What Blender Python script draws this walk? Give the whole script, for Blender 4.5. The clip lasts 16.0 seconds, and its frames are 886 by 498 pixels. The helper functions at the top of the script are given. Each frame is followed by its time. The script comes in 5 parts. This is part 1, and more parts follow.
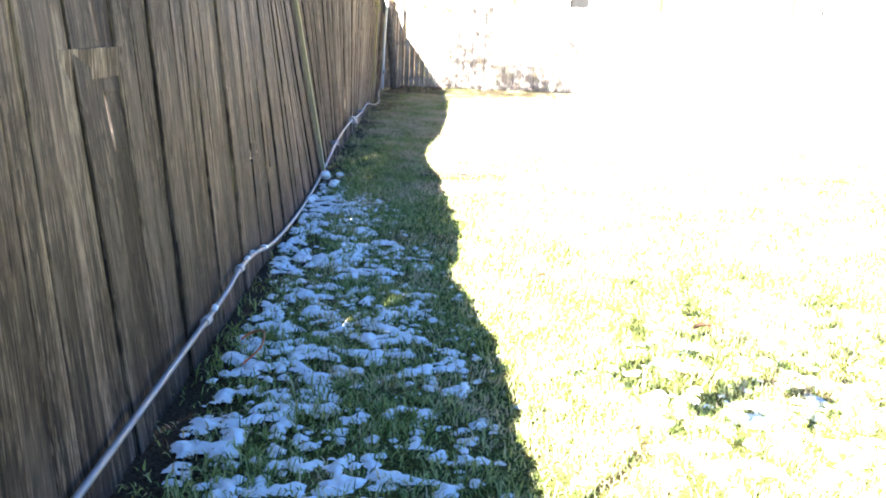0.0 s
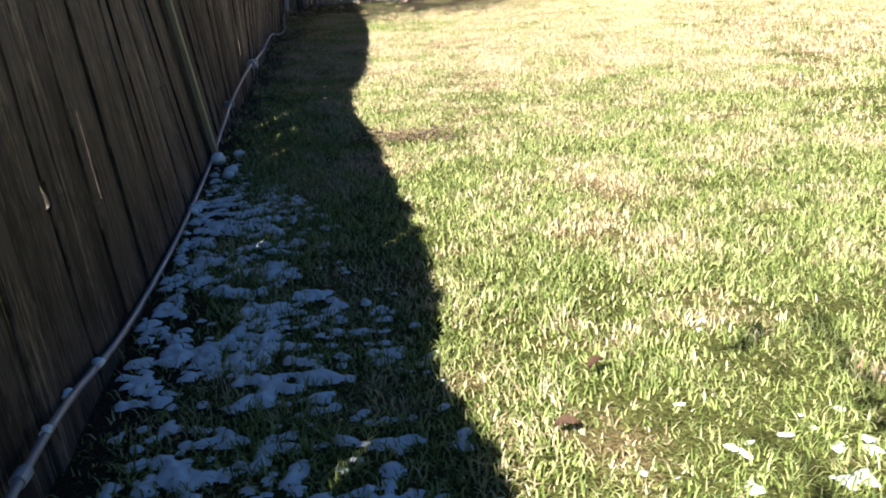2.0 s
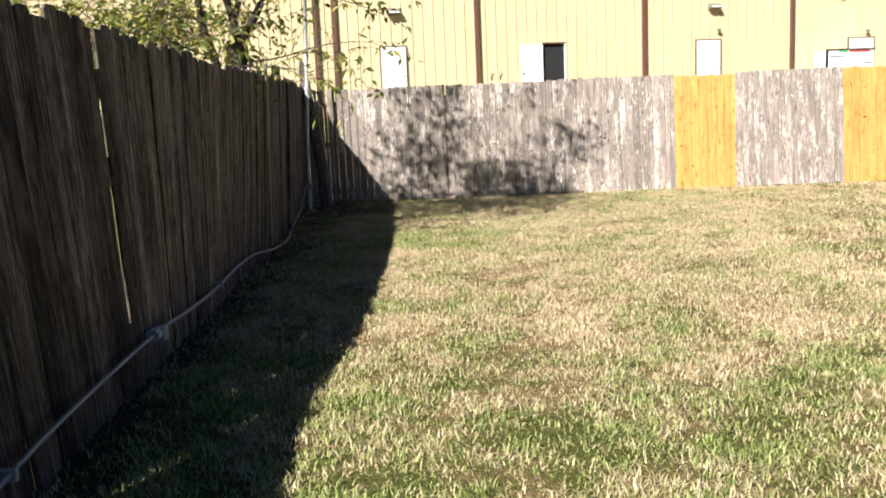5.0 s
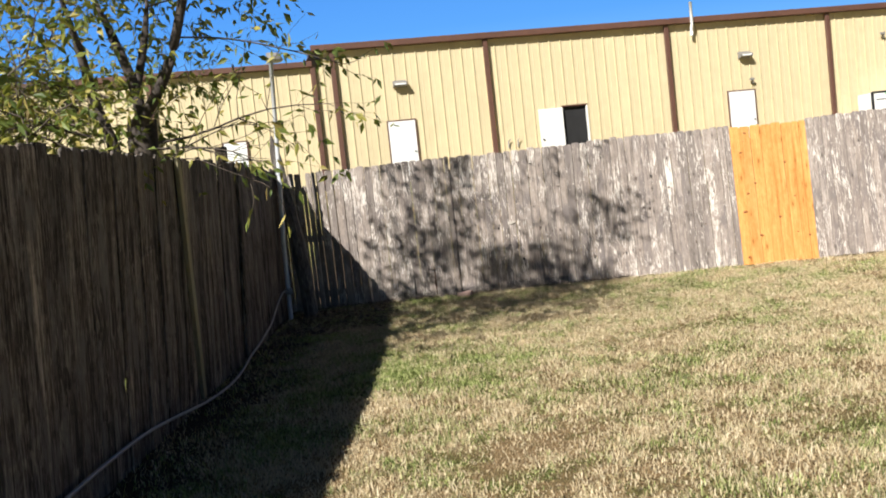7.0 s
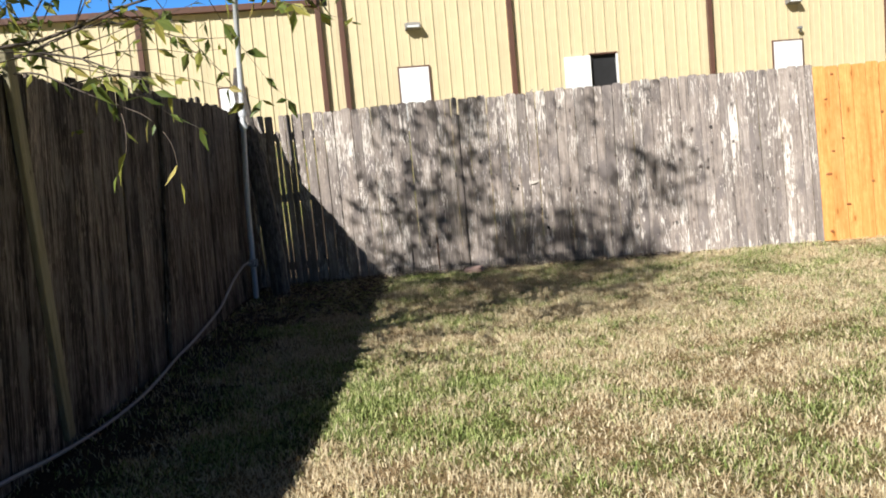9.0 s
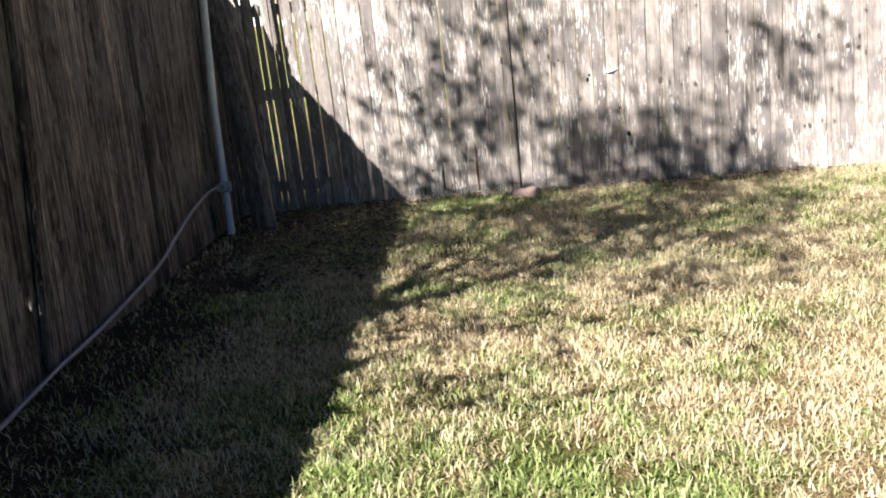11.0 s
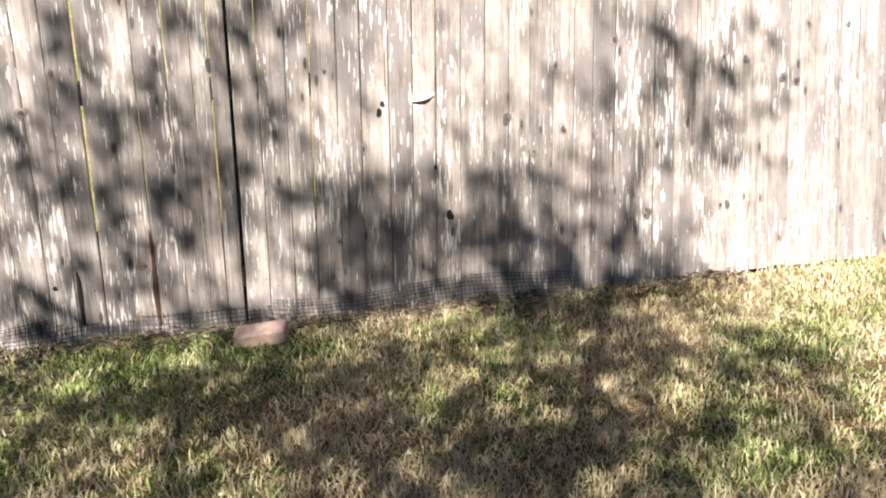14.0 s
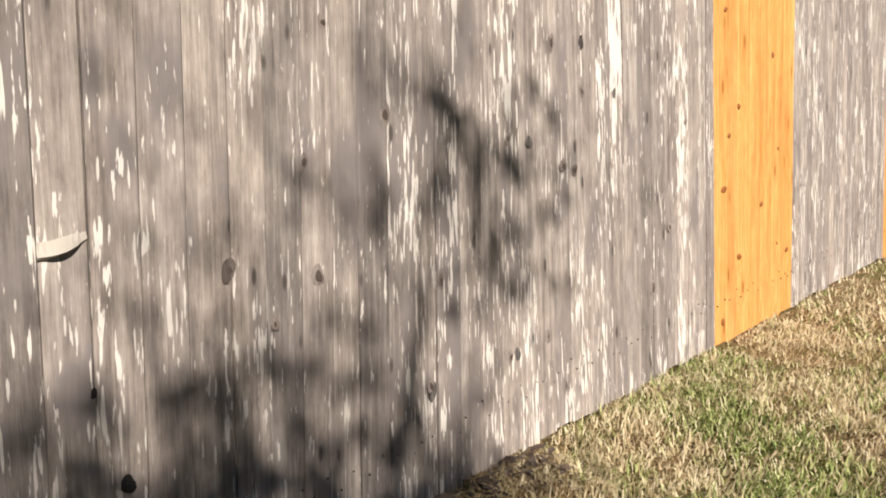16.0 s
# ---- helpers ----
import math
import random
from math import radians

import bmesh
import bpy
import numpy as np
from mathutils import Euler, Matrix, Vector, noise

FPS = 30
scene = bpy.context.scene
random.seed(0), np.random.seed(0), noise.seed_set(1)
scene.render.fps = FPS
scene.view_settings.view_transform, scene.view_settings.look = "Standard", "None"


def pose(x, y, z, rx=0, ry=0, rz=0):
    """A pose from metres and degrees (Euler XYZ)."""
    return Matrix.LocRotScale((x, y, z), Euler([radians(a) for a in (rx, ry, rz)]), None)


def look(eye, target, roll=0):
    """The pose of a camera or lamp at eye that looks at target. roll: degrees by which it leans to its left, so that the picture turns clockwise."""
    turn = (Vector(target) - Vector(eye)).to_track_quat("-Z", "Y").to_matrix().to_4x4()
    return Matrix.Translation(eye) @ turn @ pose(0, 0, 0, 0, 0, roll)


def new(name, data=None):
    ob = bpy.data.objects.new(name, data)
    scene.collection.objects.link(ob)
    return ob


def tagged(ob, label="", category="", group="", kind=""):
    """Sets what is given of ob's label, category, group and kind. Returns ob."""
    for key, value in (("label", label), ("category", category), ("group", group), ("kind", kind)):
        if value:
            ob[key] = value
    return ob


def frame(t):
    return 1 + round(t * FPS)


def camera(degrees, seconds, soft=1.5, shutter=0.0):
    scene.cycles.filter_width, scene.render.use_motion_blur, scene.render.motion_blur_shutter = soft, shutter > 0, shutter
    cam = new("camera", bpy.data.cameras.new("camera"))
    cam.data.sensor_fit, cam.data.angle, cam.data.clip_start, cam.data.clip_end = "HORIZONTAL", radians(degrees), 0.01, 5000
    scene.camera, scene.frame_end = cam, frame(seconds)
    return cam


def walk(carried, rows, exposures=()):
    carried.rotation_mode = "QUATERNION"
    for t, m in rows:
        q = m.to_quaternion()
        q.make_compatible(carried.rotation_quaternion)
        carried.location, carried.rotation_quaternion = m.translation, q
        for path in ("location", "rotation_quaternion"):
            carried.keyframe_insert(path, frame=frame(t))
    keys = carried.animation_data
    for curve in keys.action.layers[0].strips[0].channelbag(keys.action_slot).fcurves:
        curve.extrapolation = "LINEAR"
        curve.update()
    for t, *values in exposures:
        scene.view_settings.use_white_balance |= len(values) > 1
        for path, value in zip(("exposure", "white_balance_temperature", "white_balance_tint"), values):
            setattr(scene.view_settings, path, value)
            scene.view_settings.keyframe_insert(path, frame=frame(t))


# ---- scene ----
cam = camera(53.1, 16.0, soft=1.9)
walk(cam, [
    (0.0, pose(0.264, -1.606, 1.275, 76.29, -2.14, 3.14)),
    (0.5, pose(0.130, -0.993, 1.236, 71.88, -0.77, -1.22)),
    (1.0, pose(0.038, -0.497, 1.245, 69.73, -0.06, -1.06)),
    (1.5, pose(0.000, 0.000, 1.256, 69.49, 1.23, -1.62)),
    (2.0, pose(0.058, 0.537, 1.276, 70.46, 2.56, -2.78)),
    (2.5, pose(0.074, 1.062, 1.303, 73.44, 2.40, -4.89)),
    (3.0, look((0.140, 1.750, 1.285), (0.284, 3.694, 0.836), -1.8)),
    (3.5, look((0.214, 2.391, 1.277), (0.297, 4.356, 0.916), -1.7)),
    (4.0, look((0.273, 2.991, 1.294), (0.289, 4.964, 0.970), -1.9)),
    (4.5, look((0.308, 3.564, 1.304), (0.283, 5.535, 0.967), -1.8)),
    (5.0, look((0.366, 4.158, 1.313), (0.312, 6.137, 1.029), -2.5)),
    (7.5, look((0.602, 7.656, 1.396), (0.487, 9.649, 1.285), -6.6)),
    (8.0, look((0.623, 8.191, 1.368), (0.497, 10.181, 1.221), -6.5)),
    (8.5, look((0.566, 8.761, 1.332), (0.437, 10.749, 1.156), -5.8)),
    (9.0, look((0.586, 9.412, 1.324), (0.428, 11.394, 1.113), -5.2)),
    (9.5, look((0.603, 10.061, 1.310), (0.387, 12.031, 1.044), -5.5)),
    (10.0, look((0.509, 10.716, 1.282), (0.237, 12.670, 0.955), -5.8)),
    (12.5, look((0.314, 13.809, 1.383), (0.130, 15.715, 0.804), -4.4)),
    (13.0, look((-0.123, 14.427, 1.315), (-0.015, 16.344, 0.754), -2.2)),
    (13.5, look((-0.205, 15.039, 1.195), (0.128, 16.951, 0.712), -1.7)),
    (14.0, pose(-0.071, 15.633, 1.241, 75.53, 1.16, -16.09)),
    (14.5, pose(-0.168, 16.220, 1.253, 76.15, -0.86, -26.54)),
    (15.0, pose(-0.119, 16.740, 1.213, 78.59, -1.15, -34.59)),
    (15.5, pose(-0.026, 17.280, 1.227, 79.68, -1.50, -42.17)),
    (16.0, pose(0.119, 17.706, 1.259, 78.51, -1.02, -49.69)),
], exposures=[(0.0, 4.2, 6450, 10.0), (0.3, 3.1, 6400, 9.5), (0.6, 2.4, 6300, 9.0), (1.0, 2.05, 6280, 9.0), (1.5, 1.9, 6300, 8.5), (2.5, 1.5, 6450, 9.0), (4.0, 1.1, 6474, 10.0), (5.0, 1.05, 6480, 10.0), (7.5, 0.7, 6350, 9.0), (9.0, 0.78, 6238, 9.0), (10.2, 1.08, 6165, 9.0), (12.0, 1.82, 5950, 9.0), (14.5, 1.55, 6350, 10.0), (15.1, 0.9, 6370, 10.4), (15.6, 0.80, 6387, 10.7), (16.0, 0.62, 6650, 11.0)])

# ---- daylight: low winter sun from behind the fence, clear blue sky ----
SUN_AZ = math.atan2(0.476, 0.879)          # heading of the light over the ground, from +y towards +x
SUN_EL = radians(38.5)
world = bpy.data.worlds.new("world")
world.use_nodes = True
scene.world = world
wn = world.node_tree.nodes
sky = wn.new("ShaderNodeTexSky")
sky.sky_type, sky.sun_disc = "NISHITA", False
sky.sun_elevation, sky.sun_rotation = SUN_EL, SUN_AZ + math.pi
sky.air_density, sky.dust_density, sky.ozone_density = 1.0, 0.0, 9.0
world.node_tree.links.new(sky.outputs[0], wn["Background"].inputs[0])
wn["Background"].inputs[1].default_value = 0.020
sun = new("sun", bpy.data.lights.new("sun", "SUN"))
sun.data.energy, sun.data.angle, sun.data.color = 5.0, radians(0.55), (1.0, 0.96, 0.90)
SUN_DIR = Vector((math.sin(SUN_AZ) * math.cos(SUN_EL), math.cos(SUN_AZ) * math.cos(SUN_EL), -math.sin(SUN_EL)))
sun.matrix_world = look((-8, -12, 20), Vector((-8, -12, 20)) + SUN_DIR)


# ---- materials ----
def nodes_of(m):
    t = m.node_tree
    return t.nodes, t.links, t.nodes["Principled BSDF"]


def make_mat(name, colour, rough=0.8, metal=0.0):
    m = bpy.data.materials.new(name)
    m.use_nodes = True
    p = m.node_tree.nodes["Principled BSDF"]
    p.inputs["Base Color"].default_value = (*colour, 1)
    p.inputs["Roughness"].default_value = rough
    p.inputs["Metallic"].default_value = metal
    return m


def place_of(n, l, scale, spread=0.0, kind="Object"):
    """Coordinates stretched by scale, shifted by a random step for each object."""
    tc = n.new("ShaderNodeTexCoord")
    mp = n.new("ShaderNodeMapping")
    mp.inputs["Scale"].default_value = scale
    l.new(tc.outputs[kind], mp.inputs[0])
    if spread:
        info = n.new("ShaderNodeObjectInfo")
        mul = n.new("ShaderNodeVectorMath")
        mul.operation = "SCALE"
        mul.inputs[0].default_value = (1.0, 0.73, 0.41)
        sc = n.new("ShaderNodeMath")
        sc.operation = "MULTIPLY"
        sc.inputs[1].default_value = spread
        l.new(info.outputs["Random"], sc.inputs[0])
        l.new(sc.outputs[0], mul.inputs["Scale"])
        l.new(mul.outputs[0], mp.inputs["Location"])
    return mp.outputs[0]


def noise_of(n, l, vec, scale, detail=4.0, rough=0.6):
    x = n.new("ShaderNodeTexNoise")
    x.inputs["Scale"].default_value, x.inputs["Detail"].default_value, x.inputs["Roughness"].default_value = scale, detail, rough
    l.new(vec, x.inputs["Vector"])
    return x.outputs["Fac"]


def ramp_of(n, l, fac, stops):
    r = n.new("ShaderNodeValToRGB")
    while len(r.color_ramp.elements) < len(stops):
        r.color_ramp.elements.new(0.5)
    for e, (p, c) in zip(r.color_ramp.elements, stops):
        e.position, e.color = p, (*c, 1)
    l.new(fac, r.inputs[0])
    return r.outputs[0]


def step_of(n, l, fac, lo, hi, a=0.0, b=1.0):
    r = n.new("ShaderNodeMapRange")
    r.interpolation_type = "SMOOTHSTEP"
    for k, v in zip((1, 2, 3, 4), (lo, hi, a, b)):
        r.inputs[k].default_value = v
    l.new(fac, r.inputs[0])
    return r.outputs[0]


def mix_of(n, l, fac, a, b, how="MIX"):
    m = n.new("ShaderNodeMix")
    m.data_type, m.blend_type = "RGBA", how
    for sock, v in ((m.inputs[0], fac), (m.inputs[6], a), (m.inputs[7], b)):
        if isinstance(v, (int, float)):
            sock.default_value = v
        elif isinstance(v, tuple):
            sock.default_value = (*v, 1)
        else:
            l.new(v, sock)
    return m.outputs[2]


def math_of(n, l, op, a, b):
    m = n.new("ShaderNodeMath")
    m.operation = op
    for sock, v in zip(m.inputs, (a, b)):
        if isinstance(v, (int, float)):
            sock.default_value = v
        else:
            l.new(v, sock)
    return m.outputs[0]


def bump_of(n, l, p, height, strength, dist):
    b = n.new("ShaderNodeBump")
    b.inputs["Strength"].default_value, b.inputs["Distance"].default_value = strength, dist
    l.new(height, b.inputs["Height"])
    l.new(b.outputs[0], p.inputs["Normal"])


def wood(name, dark, mid, light, fleck=None, fleck_at=0.62, knot=(0.03, 0.022, 0.018), grey=None, rough=0.85, vary=0.2, knots=1.0, relief=0.55, spread=0.105, checks=0.0):
    """Old sawn boards: grain along z, knots, stains, and flaked pale streaks where the weather has opened the surface."""
    m = make_mat(name, mid, rough)
    n, l, p = nodes_of(m)
    p.inputs["Specular IOR Level"].default_value = 0.12
    grain = noise_of(n, l, place_of(n, l, (60, 60, 2.2), 90), 1.0, 5, 0.65)
    broad = noise_of(n, l, place_of(n, l, (9, 9, 0.9), 70), 1.0, 3)
    fine = noise_of(n, l, place_of(n, l, (260, 260, 14), 150), 1.0, 4, 0.65)
    mottle = noise_of(n, l, place_of(n, l, (34, 34, 15), 120), 1.0, 6, 0.7)
    tone = math_of(n, l, "ADD", math_of(n, l, "MULTIPLY", grain, 0.36), math_of(n, l, "MULTIPLY", broad, 0.26))
    tone = math_of(n, l, "ADD", tone, math_of(n, l, "ADD", math_of(n, l, "MULTIPLY", fine, 0.18), math_of(n, l, "MULTIPLY", mottle, 0.20)))
    col = ramp_of(n, l, tone, [(0.50 - spread, dark), (0.50, mid), (0.50 + spread, light)])
    info = n.new("ShaderNodeObjectInfo")
    col = mix_of(n, l, 1.0, col, ramp_of(n, l, info.outputs["Random"], [(0.0, (1 - vary, 1 - vary, 1 - vary)), (0.5, (1, 0.985, 0.97)), (1.0, (1 + vary * 0.7, 1 + vary * 0.6, 1 + vary * 0.45))]), "MULTIPLY")
    if grey:
        blot = noise_of(n, l, place_of(n, l, (5, 5, 2.5), 40), 1.0, 4)
        col = mix_of(n, l, step_of(n, l, blot, 0.48, 0.66), col, grey)
    if fleck:
        f = noise_of(n, l, place_of(n, l, (95, 95, 11), 130), 1.0, 3, 0.55)
        area = noise_of(n, l, place_of(n, l, (4, 4, 1.6), 50), 1.0, 2)
        f = math_of(n, l, "ADD", f, math_of(n, l, "MULTIPLY", math_of(n, l, "SUBTRACT", area, 0.5), 0.62))
        col = mix_of(n, l, step_of(n, l, f, fleck_at, fleck_at + 0.05), col, fleck)
        f = noise_of(n, l, place_of(n, l, (52, 52, 5.5), 170), 1.0, 2, 0.5)
        f = math_of(n, l, "ADD", f, math_of(n, l, "MULTIPLY", math_of(n, l, "SUBTRACT", area, 0.5), 0.5))
        col = mix_of(n, l, step_of(n, l, f, fleck_at + 0.06, fleck_at + 0.09), col, fleck)
    if checks:
        c = noise_of(n, l, place_of(n, l, (120, 120, 1.3), 210), 1.0, 3, 0.5)
        col = mix_of(n, l, step_of(n, l, c, 0.66 - checks, 0.70 - checks), col, dark)
    v = n.new("ShaderNodeTexVoronoi")
    v.inputs["Scale"].default_value = 1.0
    l.new(place_of(n, l, (10.5, 3.0, 3.8), 60), v.inputs["Vector"])
    col = mix_of(n, l, step_of(n, l, v.outputs["Distance"], 0.04 * knots, 0.085 * knots, 1.0, 0.0), col, knot)
    ring = mix_of(n, l, step_of(n, l, v.outputs["Distance"], 0.08 * knots, 0.22 * knots, 0.45, 0.0), col, dark)
    l.new(ring, p.inputs["Base Color"])
    bump_of(n, l, p, math_of(n, l, "SUBTRACT", grain, step_of(n, l, v.outputs["Distance"], 0.03, 0.12, 0.6, 0.0)), relief, 0.006)
    return m


def plain(name, colour, rough, vary=0.12, scale=14.0, bump=0.0, metal=0.0):
    m = make_mat(name, colour, rough, metal)
    n, l, p = nodes_of(m)
    f = noise_of(n, l, place_of(n, l, (1, 1, 1), 20), scale, 5)
    g = noise_of(n, l, place_of(n, l, (1, 1, 1), 33), scale / 9, 3)
    f = math_of(n, l, "ADD", math_of(n, l, "MULTIPLY", f, 0.5), math_of(n, l, "MULTIPLY", g, 0.5))
    lo, hi = tuple(c * (1 - vary * 2) for c in colour), tuple(min(1, c * (1 + vary * 2)) for c in colour)
    l.new(ramp_of(n, l, f, [(0.3, lo), (0.7, hi)]), p.inputs["Base Color"])
    if bump:
        bump_of(n, l, p, f, 0.5, bump)
    return m


M_OLD = wood("weathered_grey_wood", (0.155, 0.130, 0.116), (0.305, 0.258, 0.228), (0.48, 0.420, 0.374), fleck=(0.70, 0.63, 0.56), fleck_at=0.60, vary=0.24, grey=(0.22, 0.187, 0.172), knots=1.4, relief=0.35)
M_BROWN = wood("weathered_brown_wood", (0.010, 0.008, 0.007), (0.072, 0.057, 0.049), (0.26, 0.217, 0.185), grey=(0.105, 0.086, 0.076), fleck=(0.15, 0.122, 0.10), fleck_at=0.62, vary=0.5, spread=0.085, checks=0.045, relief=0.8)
# Brown wood dimmed for near boards, brightened for far ones: exposure put into colour.
M_BROWN_DIM = wood("dimmed_brown_wood", (0.008, 0.0065, 0.006), (0.048, 0.037, 0.032), (0.20, 0.163, 0.138), grey=(0.075, 0.060, 0.053), fleck=(0.12, 0.095, 0.078), fleck_at=0.64, vary=0.55, rough=0.7, spread=0.085, checks=0.045, relief=0.8)
M_BROWN_BRIGHT = wood("brightened_grey_brown_wood", (0.014, 0.011, 0.010), (0.105, 0.088, 0.077), (0.36, 0.31, 0.272), grey=(0.16, 0.142, 0.130), fleck=(0.25, 0.21, 0.175), fleck_at=0.62, vary=0.5, spread=0.085, checks=0.045, relief=0.8)
M_NEW = wood("new_cedar_wood", (0.46, 0.20, 0.052), (0.63, 0.300, 0.092), (0.76, 0.425, 0.155), knot=(0.26, 0.095, 0.020), rough=0.7, vary=0.10, knots=1.9)
M_BATTEN = wood("treated_pine", (0.22, 0.195, 0.125), (0.34, 0.305, 0.20), (0.42, 0.385, 0.27))
M_POST = wood("rotten_post_wood", (0.03, 0.026, 0.024), (0.12, 0.106, 0.098), (0.26, 0.235, 0.21))
M_NAIL = make_mat("rusted_nail", (0.04, 0.026, 0.02), 0.7, 0.4)
M_HOLE = make_mat("knot_hole_dark", (0.012, 0.009, 0.007), 0.95)
M_NEWKNOT = make_mat("cedar_knot", (0.27, 0.095, 0.022), 0.6)
M_KNOT = make_mat("grey_knot_wood", (0.075, 0.054, 0.042), 0.8)
M_RIM = wood("worn_knot_rim", (0.13, 0.10, 0.085), (0.24, 0.195, 0.172), (0.36, 0.31, 0.28))
M_ROT = plain("rotted_brown_wood", (0.085, 0.042, 0.022), 0.9, 0.3, 40)
M_SPLINTER = make_mat("fresh_split_wood", (0.42, 0.37, 0.31), 0.8)


M_PIPE = plain("grey_plastic_conduit", (0.25, 0.25, 0.275), 0.45, 0.15, 18)
M_MAST = plain("galvanised_steel", (0.62, 0.63, 0.64), 0.5, 0.10, 25, 0, 0.15)
M_CLAMP = plain("cast_metal_fitting", (0.34, 0.36, 0.42), 0.5, 0.2, 30)
M_WIRE = make_mat("galvanised_wire", (0.085, 0.08, 0.075), 0.6, 0.4)
M_BRICK = plain("faded_red_brick", (0.36, 0.245, 0.20), 0.9, 0.25, 40, 0.004)
M_PANEL = plain("tan_painted_steel", (0.62, 0.52, 0.325), 0.5, 0.05, 3)
M_TRIM = plain("brown_painted_steel", (0.115, 0.055, 0.038), 0.5, 0.12, 6)
M_WHITE = plain("white_painted_door", (0.78, 0.78, 0.76), 0.5, 0.04, 5)
M_BLACK = plain("dark_room", (0.012, 0.012, 0.013), 0.9, 0.2, 5)
M_LAMP = plain("grey_lamp_housing", (0.22, 0.21, 0.20), 0.5, 0.12, 12)
M_LENS = make_mat("frosted_lamp_glass", (0.75, 0.76, 0.74), 0.15)
M_RED = plain("red_paint", (0.55, 0.05, 0.06), 0.5)
M_GREEN = plain("green_paint", (0.10, 0.42, 0.16), 0.5)
M_BARK = plain("grey_brown_bark", (0.066, 0.052, 0.043), 0.95, 0.45, 30, 0.012)
M_TWIG = plain("twig_bark", (0.10, 0.078, 0.06), 0.9, 0.3, 40)
M_DEAD = plain("dead_leaf_brown", (0.15, 0.082, 0.05), 0.8, 0.3, 30)
M_LITTER = plain("rotting_leaf_litter", (0.085, 0.058, 0.040), 0.9, 0.4, 30)
M_STRAW = plain("dry_straw", (0.40, 0.29, 0.15), 0.85, 0.35, 60)
M_ORANGE = plain("orange_plastic_cord", (0.55, 0.13, 0.03), 0.5)
M_HILL = plain("distant_bare_woods", (0.13, 0.105, 0.085), 0.95, 0.35, 0.25)
M_ROOF = plain("shingle_grey", (0.16, 0.15, 0.15), 0.9, 0.2, 3)
M_SIDING = plain("white_siding", (0.70, 0.68, 0.64), 0.8, 0.05, 2)

# leaves: yellow-green with brown edges, lit through
M_LEAF = make_mat("yellowing_leaf", (0.2, 0.22, 0.05), 0.5)
n, l, p = nodes_of(M_LEAF)
geo = n.new("ShaderNodeNewGeometry")
l.new(ramp_of(n, l, geo.outputs["Random Per Island"], [(0.0, (0.07, 0.11, 0.022)), (0.45, (0.15, 0.19, 0.04)), (0.72, (0.33, 0.31, 0.06)), (0.88, (0.42, 0.34, 0.09)), (1.0, (0.16, 0.10, 0.04))]), p.inputs["Base Color"])
p.inputs["Transmission Weight"].default_value = 0.0
tr = n.new("ShaderNodeBsdfTranslucent")
tr.inputs[0].default_value = (0.30, 0.34, 0.05, 1)
ms = n.new("ShaderNodeMixShader")
ms.inputs[0].default_value = 0.3
out = n["Material Output"]
l.new(p.outputs[0], ms.inputs[1])
l.new(tr.outputs[0], ms.inputs[2])
l.new(ms.outputs[0], out.inputs[0])

M_SHRUB = make_mat("dark_evergreen_leaf", (0.03, 0.06, 0.02), 0.45)
n, l, p = nodes_of(M_SHRUB)
geo = n.new("ShaderNodeNewGeometry")
l.new(ramp_of(n, l, geo.outputs["Random Per Island"], [(0.0, (0.018, 0.038, 0.012)), (0.6, (0.045, 0.085, 0.025)), (1.0, (0.11, 0.15, 0.05))]), p.inputs["Base Color"])


def lawn_tone(n, l):
    """How green the lawn is at a place: greener near the start and by the left fence, dry further on, with patches."""
    tc = n.new("ShaderNodeTexCoord")
    sep = n.new("ShaderNodeSeparateXYZ")
    l.new(tc.outputs["Object"], sep.inputs[0])
    near = math_of(n, l, "ADD", step_of(n, l, sep.outputs["Y"], 7.0, 10.0, 0.13, -0.10), step_of(n, l, sep.outputs["Y"], 2.5, 7.0, 0.09, 0.0))
    side = step_of(n, l, sep.outputs["X"], -1.6, 0.6, 0.12, 0.0)
    big = noise_of(n, l, place_of(n, l, (1, 1, 1)), 1.5, 3, 0.55)
    fine = noise_of(n, l, place_of(n, l, (1, 1, 1)), 6.0, 3, 0.6)
    far = n.new("ShaderNodeVectorMath")
    far.operation = "DISTANCE"
    l.new(tc.outputs["Object"], far.inputs[0])
    far.inputs[1].default_value = (0.1, 14.0, 0.0)
    g = math_of(n, l, "ADD", near, side)
    g = math_of(n, l, "ADD", g, step_of(n, l, far.outputs["Value"], 0.4, 1.5, 0.17, 0.0))
    foot = n.new("ShaderNodeVectorMath")
    foot.operation = "DISTANCE"
    l.new(tc.outputs["Object"], foot.inputs[0])
    foot.inputs[1].default_value = (-0.2, 19.1, 0.0)
    g = math_of(n, l, "ADD", g, step_of(n, l, foot.outputs["Value"], 0.3, 0.9, 0.20, 0.0))
    side_foot = n.new("ShaderNodeVectorMath")
    side_foot.operation = "DISTANCE"
    l.new(tc.outputs["Object"], side_foot.inputs[0])
    side_foot.inputs[1].default_value = (3.0, 18.2, 0.0)
    g = math_of(n, l, "ADD", g, step_of(n, l, side_foot.outputs["Value"], 0.6, 1.8, 0.08, 0.0))
    g = math_of(n, l, "ADD", g, math_of(n, l, "MULTIPLY", math_of(n, l, "SUBTRACT", big, 0.13), 1.35))
    return math_of(n, l, "ADD", g, math_of(n, l, "MULTIPLY", math_of(n, l, "SUBTRACT", fine, 0.2), 0.50))


